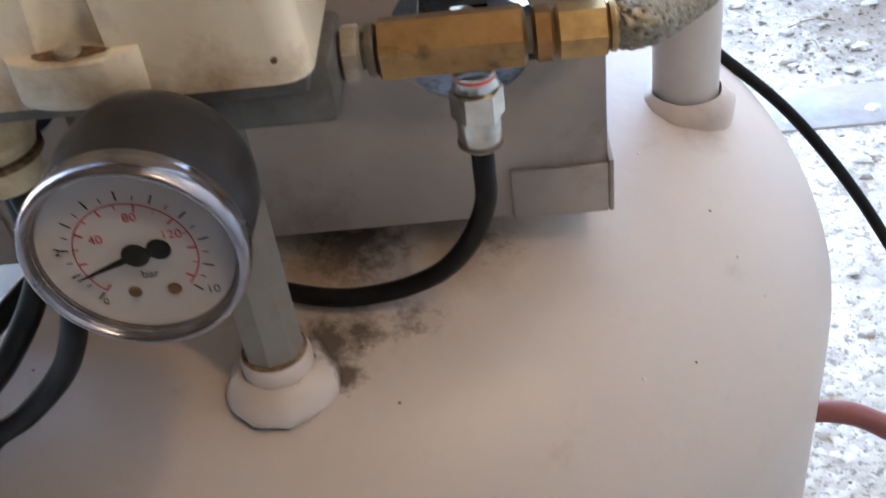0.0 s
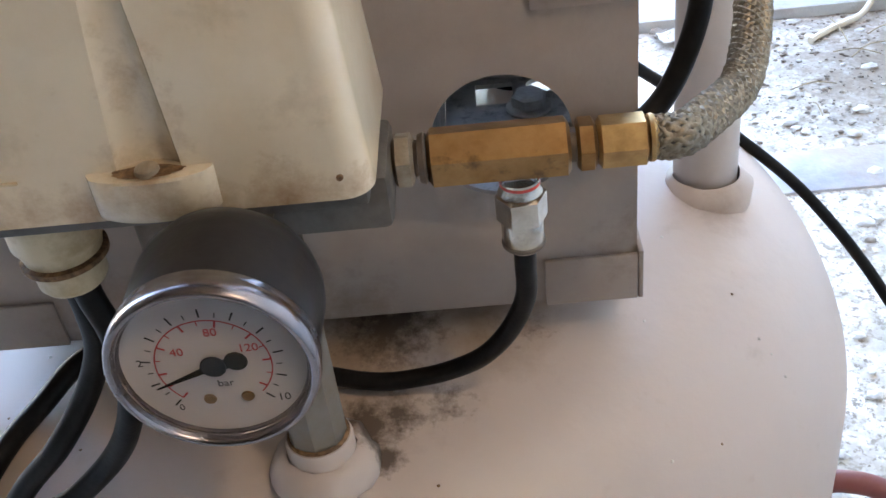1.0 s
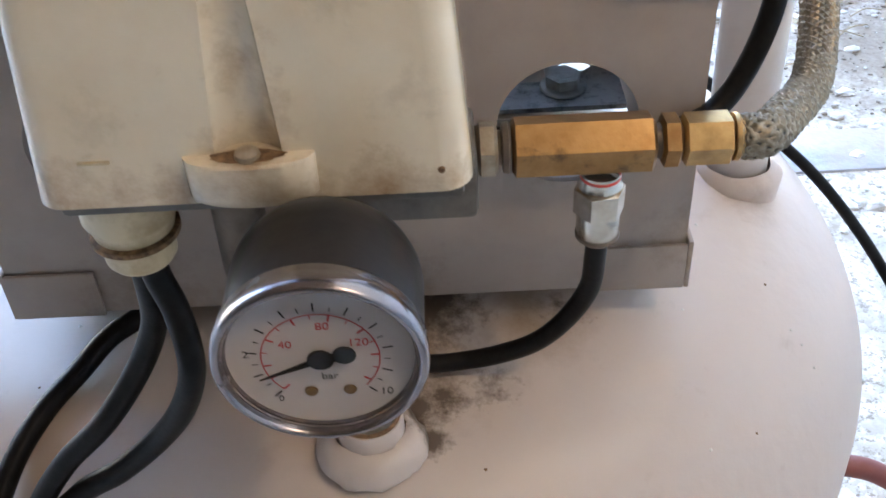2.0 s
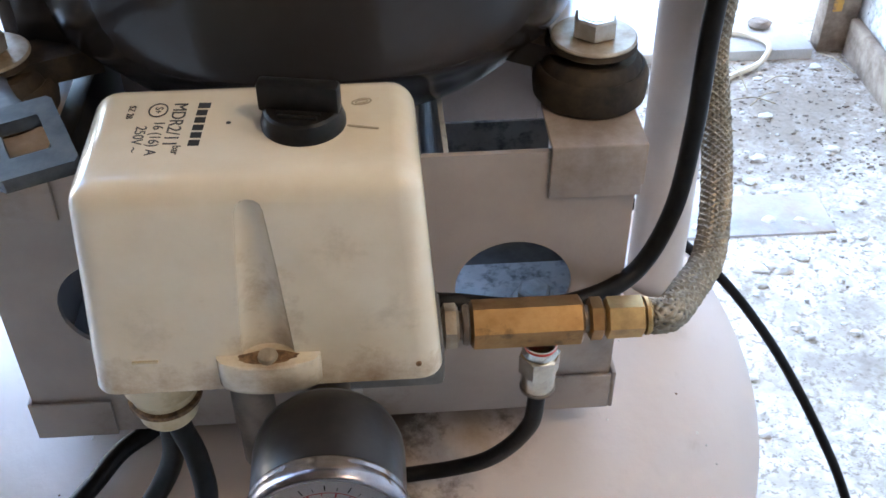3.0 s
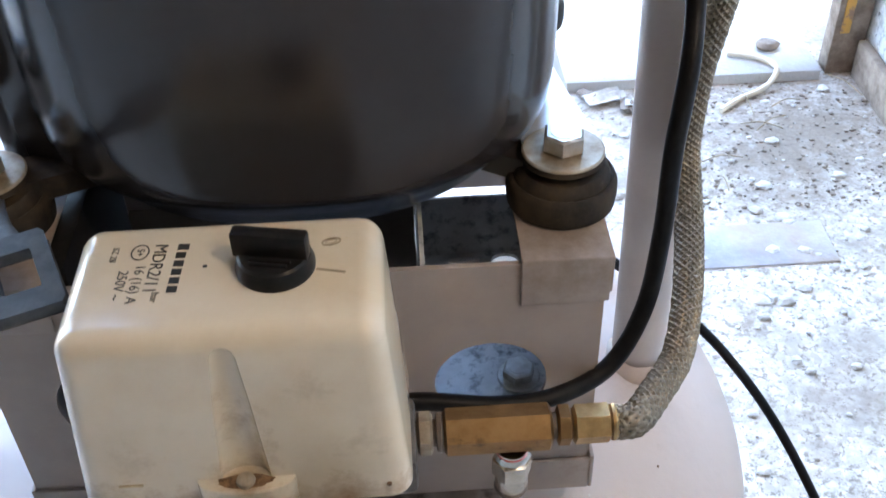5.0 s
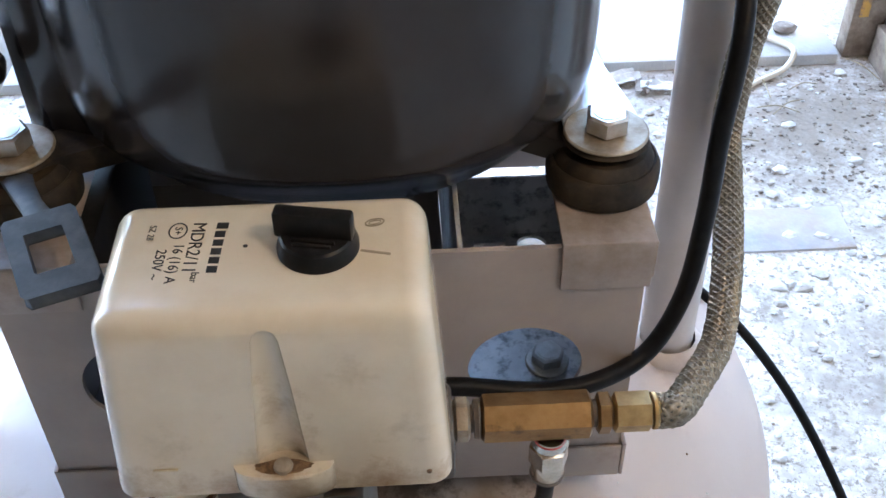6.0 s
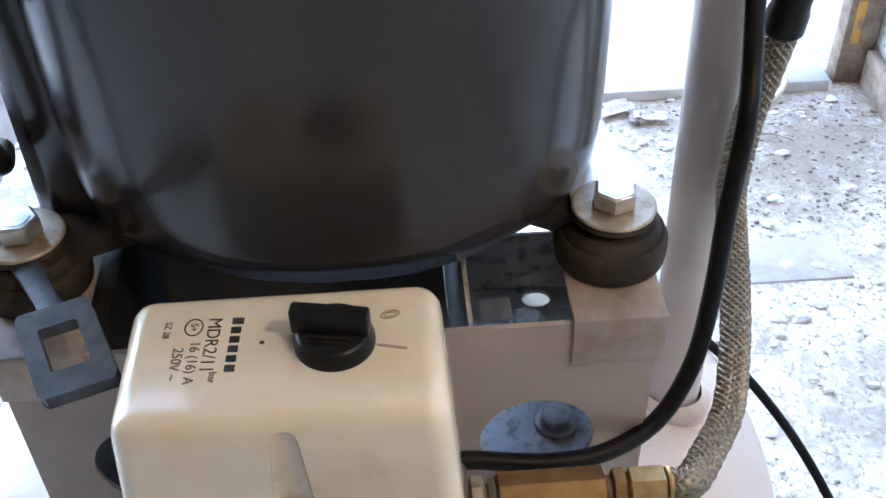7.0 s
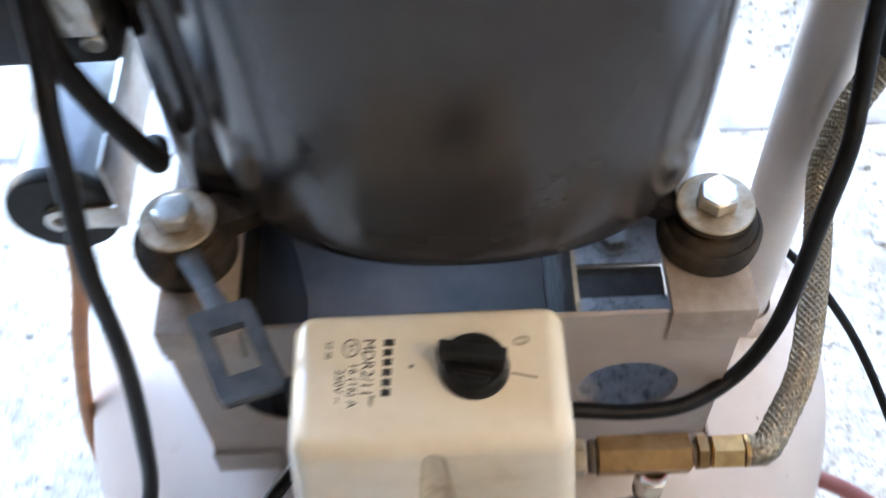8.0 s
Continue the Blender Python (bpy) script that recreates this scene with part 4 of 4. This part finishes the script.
dial_text("2", -0.0147, 0.0018, 0.0026, INK)
dial_text("10", 0.0124, -0.0104, 0.0028, INK)
dial_text("0", -0.0092, -0.0112, 0.0024, INK)
dial_text("bar", 0.0013, -0.0052, 0.0026, INK)
dial_text("40", -0.0066, 0.0040, 0.0028, RED_INK)
dial_text("80", 0.0012, 0.0085, 0.0028, RED_INK)
dial_text("120", 0.0078, 0.0038, 0.0028, RED_INK)
for u in (-0.0029, 0.0050):
    part("dial_screw", lathe([(0.0014, 0.0), (0.0012, 0.0006), (0, 0.0007)], on_dial(u, -0.0094), Y, 18), BRASS, dial, "small brass dial screw")
# needle with its two round weights
needle = lathe(disc_profile(0.0027, 0.0008, 0.0016, 0.0002), on_dial(0.0, 0.0), Y, 28)
lathe(disc_profile(0.0024, 0.0008, 0.0015, 0.0002), on_dial(0.0048, 0.0010), Y, 28, bm=needle)
na = math.atan2(-0.0056, -0.0140)
d, s = Vector((math.cos(na), math.sin(na))), Vector((-math.sin(na), math.cos(na)))
quad = [s * 0.0009, d * 0.0138 + s * 0.00012, d * 0.0138 - s * 0.00012, s * -0.0009]
a = [needle.verts.new(on_dial(c.x, c.y, 0.0009)) for c in quad]
b = [needle.verts.new(on_dial(c.x, c.y, 0.0013)) for c in quad]
needle.faces.new(b)
for k in range(4):
    needle.faces.new((a[k], a[(k + 1) % 4], b[(k + 1) % 4], b[k]))
bridge = [Vector((0, 0.0014)), Vector((0.0048, 0.0022)), Vector((0.0048, -0.0002)), Vector((0, -0.0014))]
needle.faces.new([needle.verts.new(on_dial(c.x, c.y, 0.0014)) for c in bridge])
part("needle", needle, BLACK_PLASTIC, gauge, "black needle near zero", smooth=30)
glass = part("lens", lathe([(0.0192, 0.0004), (0.0192, 0.0010), (0.0, 0.0012), (0.0, 0.0006), (0.0192, 0.0004)], (GX, GF, GZ), Y, 48), GLASS, gauge, "clear lens")
glass.visible_shadow = False

# ---- check valve and hose ----
VY, VZ = -0.0385, 0.3155
valve = thing("check_valve", "brass hexagonal check valve screwed into the switch", "valve", at=(0.07, VY, VZ))
part("inlet_nut", hexagon(0.0125, 0.0052, (0.0462, VY, VZ), "X", 0.0009, spin=8), WASHER, valve, "worn plated nut")
part("spigot", lathe([(0.0045, 0.044), (0.0045, 0.1)], (0, VY, VZ), "X", 20), BRASS_DARK, valve)
part("ring", lathe([(0.0045, 0.0524), (0.0062, 0.0526), (0.0066, 0.0540), (0.0062, 0.0546)], (0, VY, VZ), "X", 30), BRASS_DARK, valve)
part("body", hexagon(0.0135, 0.0355, (0.0548, VY, VZ), "X", 0.0010, spin=12), BRASS, valve, "dull brass hexagonal body")
part("outlet_nut", hexagon(0.0118, 0.0050, (0.0918, VY, VZ), "X", 0.0008, spin=20), BRASS, valve)
tee = part("push_fitting", lathe([(0.0052, VZ - 0.0065), (0.0052, .3065), (0.0058, .3050)], (0.0772, -0.0410, 0), seg=30), NICKEL, valve, "nickel plated push-in fitting")
part("red_ring", lathe([(0.0048, .3084), (0.00525, .3082), (0.00525, .3074), (0.0048, .3072)], (0.0772, -0.0410, 0), seg=30), RED, tee, "red ring")
part("hex", hexagon(0.0116, 0.0085, (0.0772, -0.0410, .2960), "Z", 0.0006, spin=5), NICKEL, tee)
part("sleeve", lathe([(0.0040, .2965), (0.0054, .2962), (0.0056, .2945), (0.0056, .2885), (0.0050, .2875), (0.0040, .2872)], (0.0772, -0.0410, 0), seg=30), NICKEL, tee)
part("sleeve_ring", lathe([(0.0054, .2895), (0.00585, .2892), (0.00585, .2884), (0.0054, .2882)], (0.0772, -0.0410, 0), seg=30), BRASS_DARK, tee)

airline = thing("air_line", "black rubber air line from the fitting down to the tank", "hose", at=(0.0772, -0.041, 0.28))
part("hose", tube([(0.0772, -0.041, 0.292), (0.0772, -0.0405, 0.280), (0.0765, -0.0375, 0.266), (0.071, -0.033, 0.250), (0.063, -0.0285, 0.237), (0.053, -0.0245, 0.2285), (0.043, -0.0222, 0.2240), (0.030, -0.0225, 0.2235), (0.015, -0.0195, 0.2245), (-0.005, -0.012, 0.2265), (-0.02, 0.0, 0.229), (-0.03, 0.02, 0.2335)], 0.0030), RUBBER, airline)

# braided hose: core, woven strands, end fittings
LINE = [(0.1105, VY, VZ), (0.118, -0.0375, 0.315), (0.1273, -0.0249, 0.312), (0.1404, -0.0042, 0.3084), (0.1489, 0.0194, 0.3117), (0.1537, 0.0412, 0.3215), (0.1549, 0.0567, 0.3347),
        (0.1543, 0.0650, 0.3492), (0.1545, 0.0660, 0.3650), (0.1553, 0.0655, 0.3840), (0.1572, 0.0625, 0.4050), (0.1590, 0.0600, 0.4230)]
braided = thing("braided_hose", "steel braided hose with brass and dark steel end fittings", "hose", at=(0.1185, VY, VZ))
part("core", tube(LINE, 0.0050, 16), DARKCAST, braided, "brown core showing through the braid")
part("end_fitting", hexagon(0.0116, 0.0128, (0.0970, VY, VZ), "X", 0.0010, spin=22), BRASS_BRIGHT, braided, "bright brass hose end")
part("ferrule", lathe([(0.0050, 0.1096), (0.0060, 0.1098), (0.0061, 0.1108), (0.0050, 0.1122)], (0, VY, VZ), "X", 30), BRASS_BRIGHT, braided)


def braid(points, r, strands=12, pitch=0.034, per=16):
    """Two families of woven flat strands round a line."""
    line = spline(points, per)
    fr = frames_along(line)
    dist = [0.0]
    for a, b in zip(line, line[1:]):
        dist.append(dist[-1] + (b - a).length)
    bm = bmesh.new()
    half = 0.00108
    for hand in (1, -1):
        for s in range(strands):
            prev = None
            for (p, u, v), L in zip(fr, dist):
                a = hand * math.tau * L / pitch + math.tau * s / strands
                over = 0.00022 * math.cos(strands * math.tau * L / pitch * 1.0 + (0 if hand > 0 else math.pi) + math.pi * s)
                row = []
                for q, lift in ((-1, -0.0002), (0, 0.0003), (1, -0.0002)):
                    aa = a + q * half / r
                    row.append(bm.verts.new(p + (r + over + lift) * (math.cos(aa) * u + math.sin(aa) * v)))
                if prev:
                    for k in (0, 1):
                        bm.faces.new((prev[k], prev[k + 1], row[k + 1], row[k]))
                prev = row
    return bm


tagged(part("braid", braid(LINE, 0.0055), BRAID, braided, "woven steel braid", smooth=70), kind="stuff")
up = Vector((0.0010, -0.0018, 0.02)).normalized()
TOPM = Matrix.Translation((0.1591, 0.0598, 0.4250)) @ up.to_track_quat("Z", "Y").to_matrix().to_4x4()
bm = lathe([(0.0052, -0.005), (0.0068, -0.003), (0.0070, 0.004), (0.0064, 0.006), (0.0064, 0.014), (0.0052, 0.016)], seg=24)
bm.transform(TOPM)
part("upper_ferrule", bm, BLACK_PLASTIC, braided, "dark crimped ferrule")
bm = hexagon(0.0162, 0.014, (0, 0, 0.0135), "Z", 0.0008)
bm.transform(TOPM)
part("upper_nut", bm, DARKCAST, braided, "dark steel union nut")
bm = bmesh.new()
prof = []
for k in range(14):
    prof += [(0.0060, 0.0275 + k * 0.0011), (0.0053, 0.0280 + k * 0.0011)]
lathe(prof, seg=24, bm=bm)
bm.transform(TOPM)
part("thread", bm, WASHER, braided, "threaded steel stud")

# black cable beside the post
riser = thing("drain_hose", "black rubber hose rising along the handle post", "hose", at=(0.12, 0.005, 0.3))
part("hose", tube([(0.020, -0.012, 0.300), (0.0475, -0.012, 0.3010), (0.0745, -0.0119, 0.2966), (0.0968, -0.0089, 0.2960), (0.1176, 0.0017, 0.2986), (0.1301, 0.0099, 0.3184), (0.1350, 0.0166, 0.3475), (0.1362, 0.0205, 0.3800),
                   (0.1402, 0.0290, 0.4062), (0.1432, 0.0420, 0.4231), (0.1441, 0.0545, 0.4501), (0.1440, 0.0620, 0.501), (0.142, 0.066, 0.56)], 0.0034), RUBBER, riser)

# cables under the gland
CABLES = [[(-0.050, 0.020, 0.2330), (-0.062, 0.0067, 0.2265), (-0.0752, -0.0028, 0.2230), (-0.0845, -0.0127, 0.2175), (-0.0951, -0.0237, 0.2110), (-0.1040, -0.0384, 0.2023), (-0.1100, -0.0554, 0.1889), (-0.1144, -0.0721, 0.1683), (-0.118, -0.083, 0.12)],
          [(-0.0410, -0.0480, 0.300), (-0.0412, -0.0460, 0.2833), (-0.0437, -0.0443, 0.2666), (-0.0515, -0.0461, 0.2506), (-0.0640, -0.0500, 0.2340), (-0.0790, -0.0510, 0.2185), (-0.0910, -0.0540, 0.2020), (-0.1010, -0.0640, 0.1815), (-0.108, -0.080, 0.14)],
          [(-0.0370, -0.0510, 0.300), (-0.0365, -0.0510, 0.290), (-0.0330, -0.0540, 0.2790), (-0.0312, -0.0595, 0.2650), (-0.0367, -0.0586, 0.2489), (-0.0472, -0.0545, 0.2319), (-0.0626, -0.0535, 0.2165), (-0.0779, -0.0540, 0.2060), (-0.0929, -0.0620, 0.1900), (-0.101, -0.080, 0.15)]]
for pts in CABLES:
    c = thing("cable", "black rubber cable curving over the tank", "cable", at=pts[0], group="cables under the switch")
    part("sheath", tube(pts, 0.0037), RUBBER, c)

# grey plug keeper on the left mount
keeper = thing("plug_keeper", "grey-blue rubber square loop strapped under a mount bolt", "rubber loop", at=(-0.0945, 0.034, 0.376))
O, U, V = Vector((-0.0740, -0.0085, 0.3785)), Vector((0.0205, 0.0045, 0.0030)), Vector((0.0145, -0.0330, 0.0005))
W = U.cross(V).normalized() * -0.0042
def keep(u, v, w):
    return O + U * u + V * v + W * (w / 0.0042)
def rrect(u0, u1, v0, v1, c):
    return [(u0 + c, v0), (u1 - c, v0), (u1, v0 + c), (u1, v1 - c), (u1 - c, v1), (u0 + c, v1), (u0, v1 - c), (u0, v0 + c)]
bm = plate(rrect(-0.5, 0.5, 0, 1, 0.05), [rrect(-0.30, 0.30, 0.21, 0.77, 0.03)], keep, 0.0042)
bmesh.ops.bevel(bm, geom=[e for e in bm.edges if e.calc_face_angle(0) > 0.5], offset=0.0006, segments=2, profile=0.5, affect="EDGES")
part("loop", bm, GREY_RUBBER, keeper)
bm = bmesh.new()
stations = [((-0.0915, 0.024, 0.3722), 0.005), ((-0.0880, 0.017, 0.3730), 0.0042), ((-0.0800, 0.002, 0.3770), 0.0034), ((-0.0742, -0.0080, 0.3790), 0.0042)]
prev = None
for (x, y, z), w in stations:
    sd = Vector((0.9, 0.42, 0)).normalized() * w
    row = [bm.verts.new(Vector((x, y, z)) + sd * q + Vector((0, 0, h))) for q, h in ((-1, -0.0018), (-1, 0.0012), (-0.6, 0.0022), (0.6, 0.0022), (1, 0.0012), (1, -0.0018))]
    if prev:
        for k in range(6):
            bm.faces.new((prev[k], prev[(k + 1) % 6], row[(k + 1) % 6], row[k]))
    prev = row
part("strap", bm, GREY_RUBBER, keeper)

# capacitor on the motor's flank
CX, CY, CZ = -0.142, 0.050, 0.365
cap = thing("start_capacitor", "dark cylindrical start capacitor clipped to the compressor", "capacitor", at=(CX, CY, CZ))
for nm, prf, m, lb in (("can", [(0.0, -0.095), (0.0195, -0.095), (0.0205, -0.093), (0.0205, -0.004)], CAN, "dark grey metal can"),
                       ("cap", [(0.0205, -0.004), (0.0214, -0.003), (0.0214, 0.002), (0.0205, 0.0035), (0.0, 0.0035)], BLACK_PLASTIC, "black end cap"),
                       ("stud", [(0.0062, 0.0035), (0.0062, 0.0065), (0.0030, 0.0068), (0.0028, 0.003), (0, 0.003)], ZINC, "zinc stud")):
    part(nm, lathe(prf, (CX, CY, CZ), Y, 48), m, cap, lb)
clip = box(CX + 0.002, CX + 0.0235, CY - 0.0056, CY - 0.0038, CZ - 0.006, CZ + 0.006, 0.0005)
box(CX + 0.0222, CX + 0.0236, CY - 0.0056, CY + 0.075, CZ - 0.006, CZ + 0.030, 0.0005, bm=clip)
part("clip", clip, ZINC, cap, "zinc strap clip")
tbox = thing("terminal_box", "black terminal cover on the compressor's flank", "terminal box", at=(-0.12, 0.05, 0.46))
part("cover", box(-0.152, -0.097, 0.048, 0.10, 0.441, 0.53, 0.004), BLACK_PLASTIC, tbox)
part("clamp", box(-0.110, -0.098, 0.039, 0.0479, 0.462, 0.482, 0.0012), ZINC, tbox, "zinc cable clamp")
part("clamp_screw", lathe(disc_profile(0.0036, 0.0, 0.003), (-0.1035, 0.0475, 0.4535), Y, 18), ZINC, tbox)
lead = thing("motor_lead", "black rubber lead hanging from the terminal box", "cable", at=(-0.14, 0.03, 0.45))
part("sheath", tube([(-0.112, 0.046, 0.51), (-0.113, 0.036, 0.485), (-0.1135, 0.027, 0.462), (-0.1136, 0.019, 0.450), (-0.1148, 0.011, 0.4263), (-0.1187, 0.005, 0.388), (-0.1225, 0.003, 0.328), (-0.131, 0.0, 0.266), (-0.1415, -0.006, 0.212), (-0.158, -0.030, 0.180), (-0.168, -0.055, 0.15), (-0.172, -0.07, 0.10)], 0.0038), RUBBER, lead)
lead2 = thing("capacitor_lead", "black rubber lead from terminal box to capacitor clip", "cable", at=(-0.13, 0.04, 0.45))
part("sheath", tube([(-0.116, 0.047, 0.50), (-0.115, 0.040, 0.473), (-0.113, 0.038, 0.454), (-0.106, 0.038, 0.430), (-0.099, 0.039, 0.411), (-0.0965, 0.042, 0.400), (-0.099, 0.052, 0.398)], 0.0044), RUBBER, lead2)
orange = thing("orange_cord", "orange sheathed cord hanging behind the tank", "cable", at=(-0.2, 0.12, 0.3))
part("sheath", tube([(-0.166, 0.09, 0.345), (-0.163, 0.075, 0.295), (-0.180, 0.072, 0.235), (-0.196, 0.072, 0.176), (-0.207, 0.072, 0.125), (-0.215, 0.07, 0.06)], 0.0042), ORANGE, orange)

# hoses and cords on the floor
cord = thing("power_cord", "black rubber power cord looping round the tank to the floor", "cable", at=(0.2, 0.2, 0.15))
part("sheath", tube([(0.119, 0.205, 0.285), (0.120, 0.172, 0.266), (0.127, 0.152, 0.241), (0.1518, 0.1478, 0.2191), (0.1789, 0.1439, 0.1959), (0.2049, 0.1337, 0.1737), (0.2261, 0.1214, 0.1496), (0.2445, 0.1099, 0.1231), (0.2613, 0.0901, 0.0948),
                     (0.2759, 0.0726, 0.0639), (0.2862, 0.0488, 0.0268), (0.292, 0.02, -0.012), (0.296, -0.03, FLOOR + 0.006), (0.30, -0.12, FLOOR + 0.004), (0.32, -0.4, FLOOR + 0.004)], 0.0027), RUBBER, cord)
red_hose = thing("red_hose", "red rubber hose from the tank's side along the floor", "hose", at=(0.2, 0.05, 0.05))
part("tube", tube([(0.200, 0.052, 0.066), (0.215, 0.050, 0.068), (0.232, 0.046, 0.064), (0.26, 0.036, 0.046), (0.30, 0.015, 0.010), (0.36, -0.02, FLOOR + 0.006), (0.45, -0.1, FLOOR + 0.006)], 0.0052), PINK_HOSE, red_hose)
white = thing("white_cord", "thin white cord lying over the threshold", "cable", at=(0.43, 0.72, FLOOR))
part("sheath", tube([(0.38, 0.665, FLOOR + 0.004), (0.405, 0.685, FLOOR + 0.004), (0.44, 0.705, FLOOR + 0.006), (0.455, 0.725, FLOOR + 0.016), (0.44, 0.748, FLOOR + 0.016), (0.41, 0.76, FLOOR + 0.016)], 0.0032), CREAM, white)

# litter by the doorway
def scrap(x, y, size, seed, turn):
    """A crumpled scrap of paper or bark."""
    bm = bmesh.new()
    n = 6
    vs = [[bm.verts.new((x + size * ((i / n - 0.5) * 2.2 * math.cos(turn) - (j / n - 0.5) * math.sin(turn)), y + size * ((i / n - 0.5) * 2.2 * math.sin(turn) + (j / n - 0.5) * math.cos(turn)),
                         FLOOR + 0.004 + size * 0.35 * (0.5 + noise.noise(Vector((i * 0.55, j * 0.55, seed)))))) for i in range(n + 1)] for j in range(n + 1)]
    for j in range(n):
        for i in range(n):
            bm.faces.new((vs[j][i], vs[j][i + 1], vs[j + 1][i + 1], vs[j + 1][i]))
    got = bmesh.ops.extrude_face_region(bm, geom=bm.faces[:])
    for g in got["geom"]:
        if isinstance(g, bmesh.types.BMVert):
            g.co.z -= 0.0012
    return bm


for x, y, size, seed, turn, m, lb in ((0.262, 0.700, 0.020, 1, 0.3, STONE, "crumpled pale paper scrap on the dirty floor"), (0.285, 0.688, 0.014, 2, 1.4, SOIL, "curled brown dead leaf on the dirty floor"),
                                      (0.300, 0.684, 0.016, 3, -0.2, STONE, "flat pale paper scrap on the dirty floor"), (0.247, 0.706, 0.012, 4, 2.2, SOIL, "small brown dead leaf on the dirty floor")):
    solo("litter_scrap", scrap(x, y, size, seed, turn), m, lb, "litter", group="litter by the doorway")
stone = lathe([(0, 0.0), (0.010, 0.001), (0.012, 0.005), (0.008, 0.009), (0, 0.010)], (0.459, 0.774, FLOOR + 0.0115), seg=9)
for v in stone.verts:
    v.co.x = 0.459 + (v.co.x - 0.459) * (1.2 + 0.3 * noise.noise(v.co * 120))
solo("pebble", stone, SOIL, "dark brown pebble lying on the threshold slab", "stone")
rnd = random.Random(11)
for k in range(8):
    x, y, a, L = rnd.uniform(0.32, 0.53), rnd.uniform(0.54, 0.71), rnd.uniform(0, 3.1), rnd.uniform(0.010, 0.034)
    dx, dy = L * math.cos(a), L * math.sin(a)
    solo("straw_stalk", tube([(x - dx, y - dy, FLOOR + 0.003), (x, y + 0.003, FLOOR + 0.006), (x + dx, y + dy, FLOOR + 0.003)], 0.0006, 6, 5), STRAW, "dry straw stalk lying on the soil", "straw", group="straw by the doorway")
